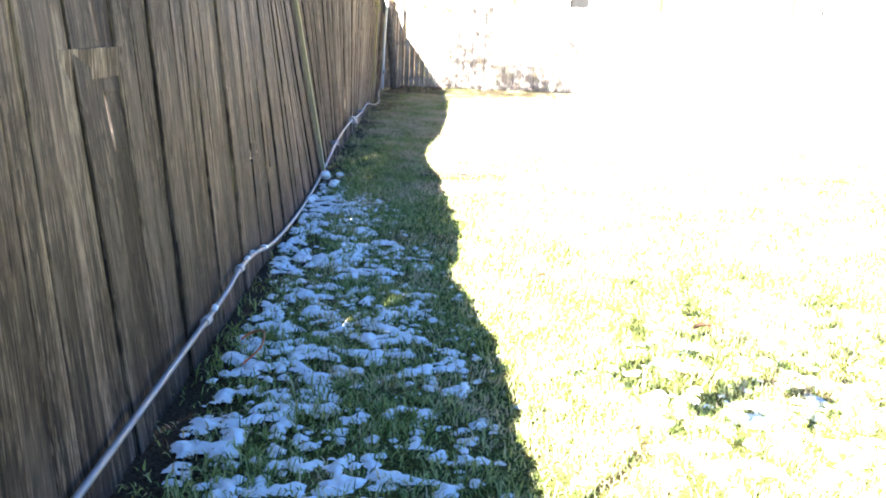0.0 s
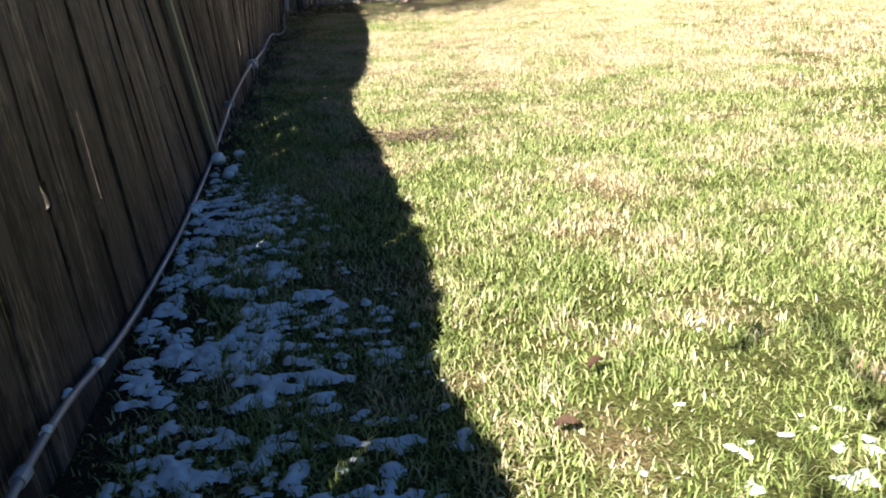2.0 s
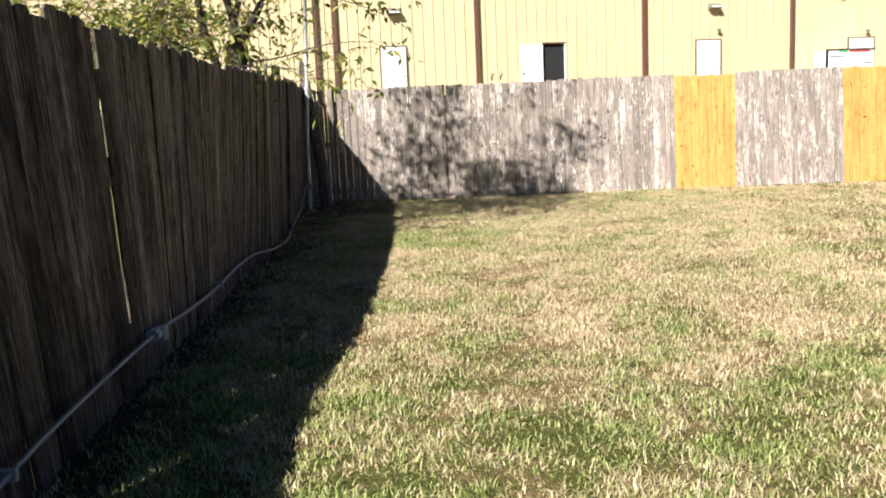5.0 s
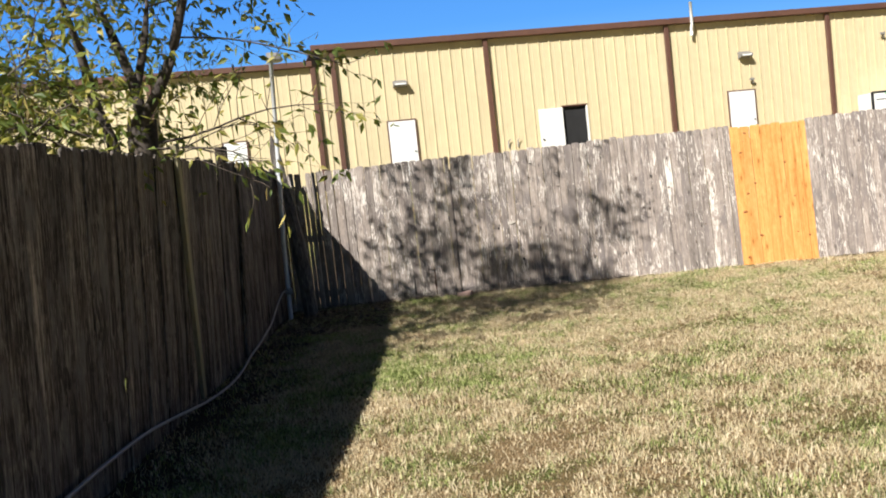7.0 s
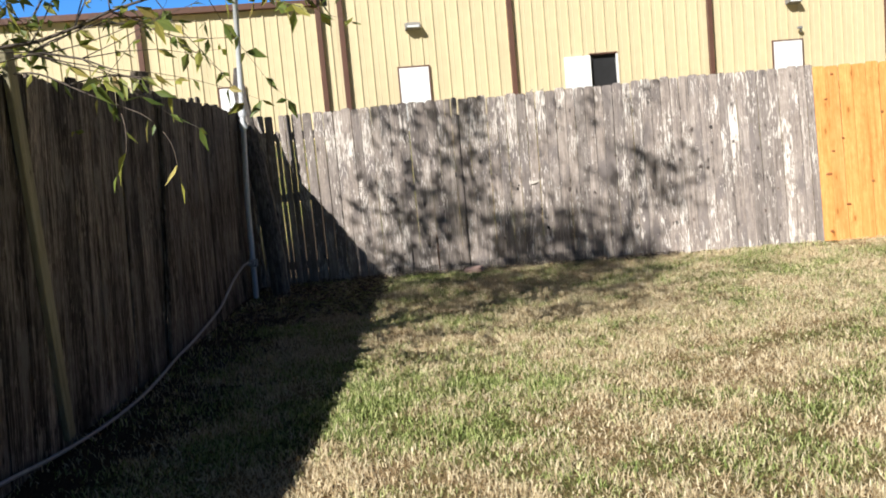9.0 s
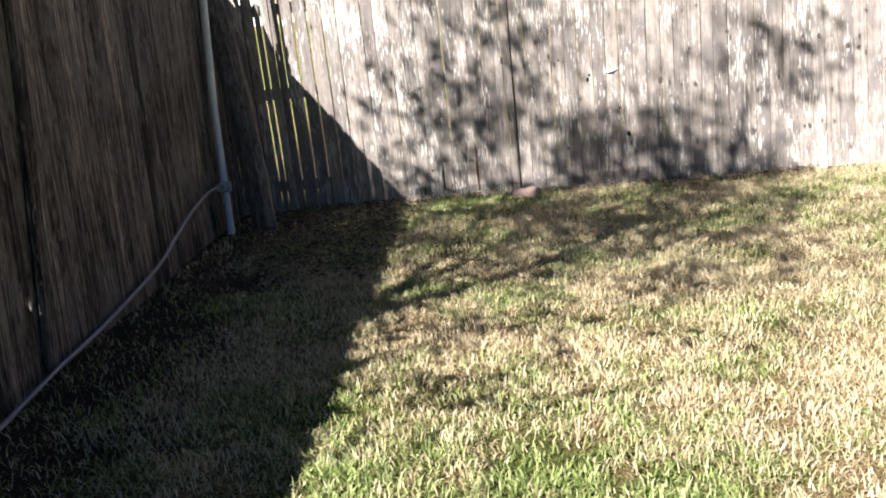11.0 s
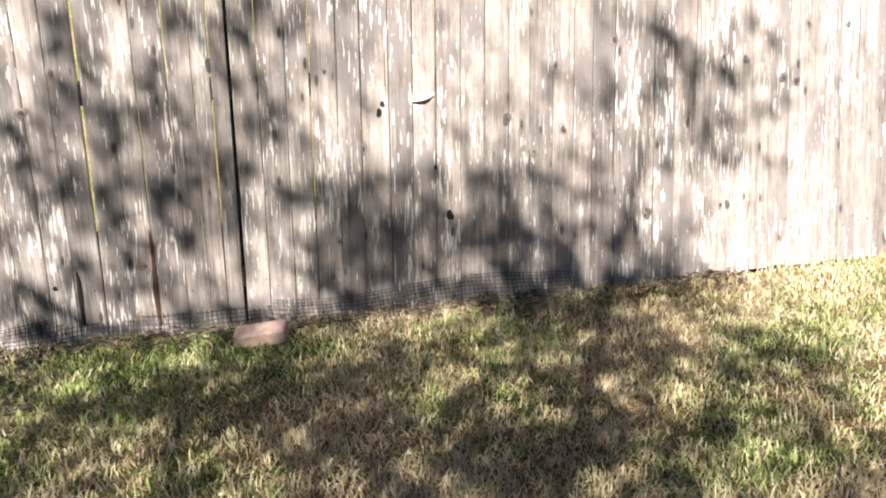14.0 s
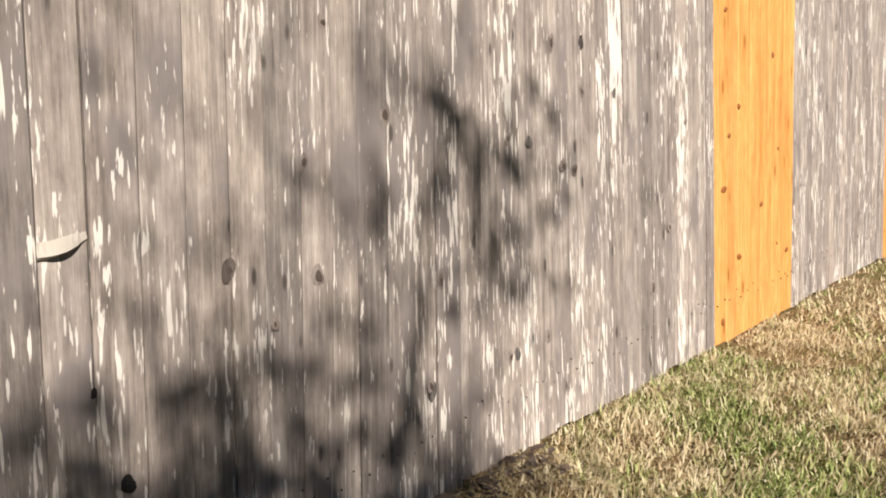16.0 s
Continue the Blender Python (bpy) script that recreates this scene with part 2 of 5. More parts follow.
def shaded_bare_earth(n, l):
    """Turf worn to bare earth along the fence's foot and widely in the corner, with a ragged edge; shade there is put
    into its dark colour too.
    """
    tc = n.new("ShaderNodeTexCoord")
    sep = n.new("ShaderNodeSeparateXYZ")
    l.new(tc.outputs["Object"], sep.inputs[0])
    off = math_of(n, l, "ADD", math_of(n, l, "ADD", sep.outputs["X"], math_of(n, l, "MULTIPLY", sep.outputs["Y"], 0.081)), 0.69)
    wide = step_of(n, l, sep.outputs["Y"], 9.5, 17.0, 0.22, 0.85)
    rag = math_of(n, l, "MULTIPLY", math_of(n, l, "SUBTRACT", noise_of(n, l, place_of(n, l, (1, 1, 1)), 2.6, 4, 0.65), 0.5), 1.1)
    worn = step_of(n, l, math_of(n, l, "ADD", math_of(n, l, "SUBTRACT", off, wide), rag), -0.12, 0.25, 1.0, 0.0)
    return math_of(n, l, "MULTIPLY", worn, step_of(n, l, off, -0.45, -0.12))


M_SOIL = make_mat("lawn_thatch", (0.2, 0.15, 0.08), 0.95)
n, l, p = nodes_of(M_SOIL)
p.inputs["Specular IOR Level"].default_value = 0.1
tone = lawn_tone(n, l)
spk = noise_of(n, l, place_of(n, l, (1, 1, 1)), 90, 4)
# thin turf of the neighbouring ground, where no blades are laid
tc = n.new("ShaderNodeTexCoord")
sep = n.new("ShaderNodeSeparateXYZ")
l.new(tc.outputs["Object"], sep.inputs[0])
rough_turf = math_of(n, l, "MAXIMUM", step_of(n, l, sep.outputs["X"], 8.2, 9.4), step_of(n, l, sep.outputs["Y"], -2.4, -1.0, 1.0, 0.0))
rough_turf = math_of(n, l, "MAXIMUM", rough_turf, math_of(n, l, "MAXIMUM", step_of(n, l, sep.outputs["X"], -3.0, -2.5, 1.0, 0.0), step_of(n, l, sep.outputs["Y"], 19.4, 19.8)))
base = ramp_of(n, l, tone, [(0.45, (0.23, 0.165, 0.092)), (0.85, (0.085, 0.094, 0.028))])
base = mix_of(n, l, rough_turf, base, ramp_of(n, l, tone, [(0.45, (0.34, 0.26, 0.14)), (0.85, (0.17, 0.20, 0.06))]))
# dark earth tone, which also puts fence-foot and corner shade into the colour
base = mix_of(n, l, shaded_bare_earth(n, l), base, (0.050, 0.037, 0.027))
l.new(mix_of(n, l, 1.0, base, ramp_of(n, l, spk, [(0.35, (0.25, 0.24, 0.22)), (0.65, (1.7, 1.6, 1.45))]), "MULTIPLY"), p.inputs["Base Color"])
bump_of(n, l, p, spk, 0.8, 0.02)

M_GRASS = make_mat("grass_blade", (0.2, 0.2, 0.06), 0.55)
n, l, p = nodes_of(M_GRASS)
p.inputs["Specular IOR Level"].default_value = 0.25
tone = lawn_tone(n, l)
geo = n.new("ShaderNodeNewGeometry")
rnd = geo.outputs["Random Per Island"]
pick = math_of(n, l, "ADD", tone, math_of(n, l, "MULTIPLY", math_of(n, l, "SUBTRACT", rnd, 0.5), 0.50))
fr = n.new("ShaderNodeMath")
fr.operation = "FRACT"
l.new(math_of(n, l, "MULTIPLY", rnd, 37.0), fr.inputs[0])
straw = ramp_of(n, l, fr.outputs[0], [(0.0, (0.42, 0.31, 0.175)), (0.5, (0.66, 0.54, 0.335)), (1.0, (0.84, 0.73, 0.51))])
green = ramp_of(n, l, fr.outputs[0], [(0.0, (0.085, 0.125, 0.028)), (0.5, (0.295, 0.355, 0.10)), (1.0, (0.59, 0.60, 0.27))])
l.new(mix_of(n, l, step_of(n, l, pick, 0.60, 0.80), straw, green), p.inputs["Base Color"])
trg = n.new("ShaderNodeBsdfTranslucent")
l.new(mix_of(n, l, step_of(n, l, pick, 0.60, 0.80), straw, green), trg.inputs[0])
msg = n.new("ShaderNodeMixShader")
msg.inputs[0].default_value = 0.28
l.new(p.outputs[0], msg.inputs[1])
l.new(trg.outputs[0], msg.inputs[2])
l.new(msg.outputs[0], n["Material Output"].inputs[0])

M_SNOW = make_mat("old_snow", (0.86, 0.88, 0.92), 0.6)
n, l, p = nodes_of(M_SNOW)
sn = noise_of(n, l, place_of(n, l, (1, 1, 1)), 120, 4)
l.new(ramp_of(n, l, sn, [(0.25, (0.82, 0.87, 0.94)), (0.7, (0.92, 0.95, 0.985))]), p.inputs["Base Color"])
bump_of(n, l, p, sn, 0.3, 0.006)


# ---- building helpers ----
def to_mesh(name, verts, faces, material, smooth=False):
    me = bpy.data.meshes.new(name)
    me.from_pydata([tuple(v) for v in verts], [], faces)
    me.materials.append(material)
    if smooth:
        me.polygons.foreach_set("use_smooth", [True] * len(me.polygons))
    me.update()
    return me


def part(name, bm, material, parent=None, label=""):
    """One mesh object out of a bmesh (or a mesh), under a thing or a part."""
    if isinstance(bm, bmesh.types.BMesh):
        me = bpy.data.meshes.new(name)
        bmesh.ops.recalc_face_normals(bm, faces=bm.faces)
        bm.to_mesh(me)
        bm.free()
        me.materials.append(material)
    else:
        me = bm
    ob = new(name, me)
    if parent is not None:
        ob.parent = parent
    if label:
        tagged(ob, label)
    return ob


def thing(name, label, category, group="", kind="", at=(0, 0, 0)):
    ob = new(name)
    ob.location = at
    return tagged(ob, label, category, group, kind)


def box(bm, x0, x1, y0, y1, z0, z1, bevel=0.0):
    r = bmesh.ops.create_cube(bm, size=1, matrix=Matrix.Translation(((x0 + x1) / 2, (y0 + y1) / 2, (z0 + z1) / 2)) @ Matrix.Diagonal((x1 - x0, y1 - y0, z1 - z0, 1)))
    if bevel:
        es = list({e for v in r["verts"] for e in v.link_edges})
        bmesh.ops.bevel(bm, geom=es, offset=bevel, segments=1, affect="EDGES")
    return r["verts"]


def boxed(x0, x1, y0, y1, z0, z1, bevel=0.0):
    bm = bmesh.new()
    box(bm, x0, x1, y0, y1, z0, z1, bevel)
    return bm


def tube_data(pts, radii, sides=8):
    """Vertices and faces of a tube along points with a radius at each."""
    pts = [Vector(q) for q in pts]
    vs, fs = [], []
    for i, q in enumerate(pts):
        d = (pts[min(i + 1, len(pts) - 1)] - pts[max(i - 1, 0)]).normalized()
        a = d.cross(Vector((0, 0, 1)) if abs(d.z) < 0.9 else Vector((1, 0, 0))).normalized()
        b = d.cross(a)
        for k in range(sides):
            t = 2 * math.pi * k / sides
            vs.append(q + (a * math.cos(t) + b * math.sin(t)) * radii[i])
    for i in range(len(pts) - 1):
        for k in range(sides):
            fs.append((i * sides + k, i * sides + (k + 1) % sides, (i + 1) * sides + (k + 1) % sides, (i + 1) * sides + k))
    fs.append(tuple(range(sides)))
    fs.append(tuple(range((len(pts) - 1) * sides + sides - 1, (len(pts) - 1) * sides - 1, -1)))
    return vs, fs


def tube(name, pts, radii, material, parent=None, sides=8, label=""):
    if not hasattr(radii, "__len__"):
        radii = [radii] * len(pts)
    vs, fs = tube_data(pts, radii, sides)
    return part(name, to_mesh(name, vs, fs, material, True), material, parent, label)


def smooth_line(pts, steps=6):
    """Catmull-Rom through the points."""
    pts = [Vector(q) for q in pts]
    res = []
    for i in range(len(pts) - 1):
        p0, p1, p2, p3 = pts[max(i - 1, 0)], pts[i], pts[i + 1], pts[min(i + 2, len(pts) - 1)]
        for s in range(steps):
            t = s / steps
            res.append(0.5 * ((2 * p1) + (p2 - p0) * t + (2 * p0 - 5 * p1 + 4 * p2 - p3) * t * t + (3 * p1 - p0 - 3 * p2 + p3) * t ** 3))
    res.append(pts[-1])
    return res


def interp(x, table):
    xs, ys = zip(*table)
    return float(np.interp(x, xs, ys))


# ---- ground: one sheet to the horizon, rising behind the back fence ----
def ground_z(x, y):
    d = max(0.0, y - 20.5)
    rise = 2.0 * min(1.0, d / 12.0) ** 2 * (3 - 2 * min(1.0, d / 12.0))
    return rise


def lumps(x, y):
    return 0.018 * noise.noise((x * 0.9, y * 0.9, 3.1)) + 0.008 * noise.noise((x * 3.1, y * 3.1, 7.7))


def build_ground():
    xs = [-400, -120, -50, -25, -14, -8, -5] + [-3 + 0.25 * i for i in range(73)] + [17, 20, 26, 36, 60, 140, 400]
    ys = [-400, -100, -40, -18, -10] + [-6 + 0.25 * i for i in range(105)] + [21, 22, 23, 24, 25, 26, 27, 28, 29, 30, 31, 32, 33, 36, 44, 60, 110, 250, 700]
    vs = [(x, y, ground_z(x, y) + (lumps(x, y) if -6 <= y <= 20 and -3 <= x <= 15 else 0)) for y in ys for x in xs]
    w = len(xs)
    fs = [(j * w + i, j * w + i + 1, (j + 1) * w + i + 1, (j + 1) * w + i) for j in range(len(ys) - 1) for i in range(w - 1)]
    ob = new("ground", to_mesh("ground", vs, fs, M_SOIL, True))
    tagged(ob, "winter lawn soil with dry straw thatch and green patches", "ground", kind="structure")


build_ground()

def build_backdrop():
    """Clear blue sky far behind the warehouse."""
    m = bpy.data.materials.new("clear_sky")
    m.use_nodes = True
    n, l = m.node_tree.nodes, m.node_tree.links
    n.remove(n["Principled BSDF"])
    em = n.new("ShaderNodeEmission")
    tc = n.new("ShaderNodeTexCoord")
    sep = n.new("ShaderNodeSeparateXYZ")
    l.new(tc.outputs["Object"], sep.inputs[0])
    l.new(ramp_of(n, l, step_of(n, l, sep.outputs["Z"], 20, 240), [(0.0, (0.19, 0.40, 0.66)), (0.5, (0.075, 0.25, 0.60)), (1.0, (0.045, 0.18, 0.55))]), em.inputs[0])
    em.inputs[1].default_value = 1.0
    l.new(em.outputs[0], n["Material Output"].inputs[0])
    vs = [(-480, 690, -5), (520, 690, -5), (520, 690, 230), (-480, 690, 230)]
    ob = new("backdrop", to_mesh("backdrop", vs, [(0, 1, 2, 3)], m))
    tagged(ob, "clear blue winter sky", "sky", kind="structure")


build_backdrop()

# ---- left fence: leaning brown pickets ----
LEFT_LEAN = [(-4.5, 0.06), (-0.45, 0.08), (0.0, 0.1), (0.9, 0.21), (1.15, 0.205), (1.5, 0.16), (1.95, 0.155), (2.85, 0.17), (4.4, 0.24), (5.1, 0.30), (6.1, 0.335), (6.7, 0.25), (7.3, 0.17), (8.3, 0.085), (10.0, -0.03), (11.4, -0.11), (12.5, -0.12), (13.5, -0.12), (15.0, -0.09), (17.0, -0.05), (20, -0.03)]


LEFT_HIGH = [(-5, 1.0), (8.0, 1.0), (9.5, 0.99), (11.0, 0.975), (12.5, 0.985), (14.0, 1.01), (15.5, 1.03), (17.0, 1.055), (20, 1.06)]


def left_x(y):
    bow = min(1.0, max(0.0, (y - 16.3) / 1.8))
    return -0.69 - 0.081 * y - 0.06 * bow * bow * (3 - 2 * bow)


def back_lean(x):
    return max(-0.05, min(0.085, 0.043 + 0.052 * (x - 2.08)))


def picket_mesh(name, width, height, thick, material, seed, nails, ears=0.018, chips=()):
    """A dog-eared picket with worn, slightly wavy edges, standing on z = 0, its face at -y.
    chips: side (-1 or 1), bottom, top and depth of stretches broken or shrunk away from an edge."""
    rng = random.Random(seed)
    vs, fs = [], []
    levels = [0.0, height * 0.33, height * 0.66, height - ears]
    for s, c0, c1, deep in chips:
        levels += [c0 - 0.004, c0 + 0.006, (c0 + c1) / 2, c1 - 0.006, c1 + 0.004]
    levels = sorted(min(z, height - ears) for z in levels)
    for i, z in enumerate(levels):
        bite = {-1: 0.0, 1: 0.0}
        for s, c0, c1, deep in chips:
            if c0 <= z <= c1:
                bite[s] = deep * rng.uniform(0.8, 1.1)
        w = width / 2 * (1 + rng.uniform(-0.018, 0.006))
        dx, dy = rng.uniform(-0.0025, 0.0025), rng.uniform(-0.003, 0.003)
        zz = z + (rng.uniform(-0.006, 0.006) if i == 0 else 0)
        lo, hi = -w + dx + bite[-1], w + dx - bite[1]
        vs += [(lo, -thick / 2 + 0.004 + dy, zz), (lo + 0.005, -thick / 2 + dy, zz), (hi - 0.005, -thick / 2 + dy, zz), (hi, -thick / 2 + 0.004 + dy, zz), (hi, thick / 2 + dy, zz), (lo, thick / 2 + dy, zz)]
    w = width / 2 - ears
    t = height + rng.uniform(-0.004, 0.004)
    vs += [(-w, -thick / 2 + 0.002, t), (-w + 0.004, -thick / 2, t), (w - 0.004, -thick / 2, t), (w, -thick / 2 + 0.002, t), (w, thick / 2, t), (-w, thick / 2, t)]
    for i in range(len(levels)):
        for k in range(6):
            a, b = i * 6 + k, i * 6 + (k + 1) % 6
            fs.append((a, b, b + 6, a + 6))
    fs += [(5, 4, 3, 2, 1, 0), tuple(range(len(levels) * 6, len(levels) * 6 + 6))]
    me = bpy.data.meshes.new(name)
    base = len(vs)
    nf = len(fs)
    for z in nails:
        for s in (-1, 1):
            x, r = s * width * rng.uniform(0.15, 0.38), 0.003
            z1 = z + rng.uniform(-0.035, 0.035)
            y = -thick / 2 - 0.004
            q = len(vs)
            vs += [(x - r, y, z1), (x, y, z1 - r), (x + r, y, z1), (x, y, z1 + r), (x - r, y + 0.006, z1), (x, y + 0.006, z1 - r), (x + r, y + 0.006, z1), (x, y + 0.006, z1 + r)]
            fs += [(q, q + 1, q + 2, q + 3), (q, q + 4, q + 5, q + 1), (q + 1, q + 5, q + 6, q + 2), (q + 2, q + 6, q + 7, q + 3), (q + 3, q + 7, q + 4, q)]
    me.from_pydata(vs, [], fs)
    me.materials.append(material)
    me.materials.append(M_NAIL)
    for i in range(nf, len(fs)):
        me.polygons[i].material_index = 1
    me.update()
    return me


def picket_at(parent, mesh, along, base, tilt, sway, sx=1.0, sz=1.0, label="", name="picket"):
    """along: angle of the fence's run; tilt: radians the top leans away from the yard; sway: radians sideways."""
    ob = new(name, mesh)
    ob.parent = parent
    ob.matrix_basis = Matrix.Translation(base) @ Matrix.Rotation(along, 4, "Z") @ Matrix.Rotation(-tilt, 4, "X") @ Matrix.Rotation(sway, 4, "Y") @ Matrix.Diagonal((sx, 1, sz, 1))
    if label:
        tagged(ob, label)
    return ob


def build_left_fence():
    fence = thing("fence", "tall brown weathered wooden picket fence, leaning outwards in places", "fence")
    rng = random.Random(4)
    run = math.atan2(1.0, -0.081)
    # joints where daylight comes through: place along y, bottom, top, width of the opening
    slits = [(1.06, 1.22, 1.62, 0.027), (1.06, 0.90, 1.08, 0.024), (3.03, 0.60, 0.68, 0.034), (3.55, 0.48, 0.80, 0.029), (5.22, 0.62, 0.96, 0.029), (5.80, 0.52, 1.05, 0.030), (8.62, 0.36, 1.08, 0.029), (8.62, 1.22, 1.52, 0.029), (8.62, 1.66, 1.86, 0.044), (11.55, 1.29, 1.35, 0.032), (12.03, 0.48, 0.55, 0.032), (12.58, 1.22, 1.27, 0.032), (12.96, 0.61, 0.66, 0.032), (15.46, 0.34, 0.41, 0.034), (16.55, 1.22, 1.55, 0.02)]
    edge, open_at = -4.4, None
    seed = 10
    while edge < 19.25:
        width = 0.138 * rng.uniform(0.9, 1.06)
        near = [g for g in slits if 0.085 < g[0] - edge < 0.21]
        if near:
            width = near[0][0] - edge
        y = edge + width / 2
        sway = 0.012 * noise.noise((y * 0.35, 2.2, 0)) + rng.uniform(-0.0012, 0.0012)
        if near or open_at:
            sway *= 0.4
        lean = interp(y, LEFT_LEAN)
        h = 1.018 * interp(y, LEFT_HIGH) + rng.uniform(-0.012, 0.012)
        # each board twists with the run of the fence
        turn = (interp(y + 0.07, LEFT_LEAN) - interp(y - 0.07, LEFT_LEAN)) / 0.14
        chips = [(1, g[1], g[2], g[3] / 2) for g in slits if near and g[0] == near[0][0]] + [(-1, g[1], g[2], g[3] / 2) for g in slits if g[0] == open_at]
        seed += 1
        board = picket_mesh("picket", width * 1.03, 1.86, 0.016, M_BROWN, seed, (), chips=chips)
        # near boards take the dimmed copy, far ones the brightened copy of the wood
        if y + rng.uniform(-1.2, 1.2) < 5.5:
            board.materials[0] = M_BROWN_DIM
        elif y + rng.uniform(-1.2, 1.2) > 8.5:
            board.materials[0] = M_BROWN_BRIGHT
        for v in board.vertices:
            v.co.y += v.co.x * turn * v.co.z / 1.87
        picket_at(fence, board, run, (left_x(y) + rng.uniform(-0.009, 0.009), y, rng.uniform(-0.03, -0.005)), math.atan2(lean, 1.87), sway, 1.0, h)
        open_at = near[0][0] if near else None
        edge += width + (0.003 if rng.random() < 0.05 else 0)
    # rails and posts on the neighbour's side
    for z in (0.30, 1.15, 1.60):
        ys = [-4.4 + 1.2 * i for i in range(20)] + [19.1]
        pts = [(left_x(v) - 0.045 - interp(v, LEFT_LEAN) * z / 1.87, v, z) for v in ys]
        vs, fs = [], []
        for q in pts:
            vs += [(q[0] - 0.019, q[1], q[2] - 0.044), (q[0] + 0.019, q[1], q[2] - 0.044), (q[0] + 0.019, q[1], q[2] + 0.044), (q[0] - 0.019, q[1], q[2] + 0.044)]
        for i in range(len(pts) - 1):
            for k in range(4):
                fs.append((i * 4 + k, i * 4 + (k + 1) % 4, i * 4 + 4 + (k + 1) % 4, i * 4 + 4 + k))
        fs += [(0, 1, 2, 3), tuple(len(vs) - 4 + k for k in (3, 2, 1, 0))]
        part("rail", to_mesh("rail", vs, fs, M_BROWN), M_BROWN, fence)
    for y in [-2.7 + 2.42 * i for i in range(9)]:
        lean = interp(y, LEFT_LEAN)
        ob = part("post", boxed(-0.045, 0.045, -0.045, 0.045, 0, 1.78, 0.006), M_BROWN, fence)
        ob.matrix_basis = Matrix.Translation((left_x(y) - 0.125, y, -0.02)) @ Matrix.Rotation(-math.atan2(lean, 1.87), 4, "Y")
    ob = part("post", boxed(-0.05, 0.05, -0.05, 0.05, 0, 2.14, 0.006), M_BROWN, fence, "dark post standing taller than the pickets")
    ob.matrix_basis = Matrix.Translation((left_x(15.8) - 0.09, 15.8, -0.02)) @ Matrix.Rotation(0.02, 4, "Y")
    # light treated battens nailed on the yard side
    for (y0, z0, y1, z1, w, m, lab) in [(5.95, 0.04, 6.06, 1.88, 0.065, M_BATTEN, "pale green treated batten, leaning"), (13.70, 0.05, 13.34, 1.97, 0.085, M_BATTEN, "pale green treated batten standing taller than pickets"), (15.50, 0.04, 15.72, 1.90, 0.075, M_BROWN_BRIGHT, "loose grey board nailed over the pickets")]:
        a = Vector((left_x(y0) + 0.036, y0, z0))
        b = Vector((left_x(y1) + 0.036 - interp(y1, LEFT_LEAN) * 0.98, y1, z1))
        d = b - a
        ob = part("batten", boxed(-w / 2, w / 2, -0.016, 0.016, 0, d.length, 0.004), m, fence, lab)
        zax = d.normalized()
        xax = Vector((-0.081, 1, 0)).normalized()
        yax = zax.cross(xax).normalized()
        xax = yax.cross(zax)
        ob.matrix_basis = Matrix.Translation(a) @ Matrix((xax, yax, zax)).transposed().to_4x4()


build_left_fence()

# ---- back fence: grey pickets with two repaired orange panels ----
BACK_Y = 19.29


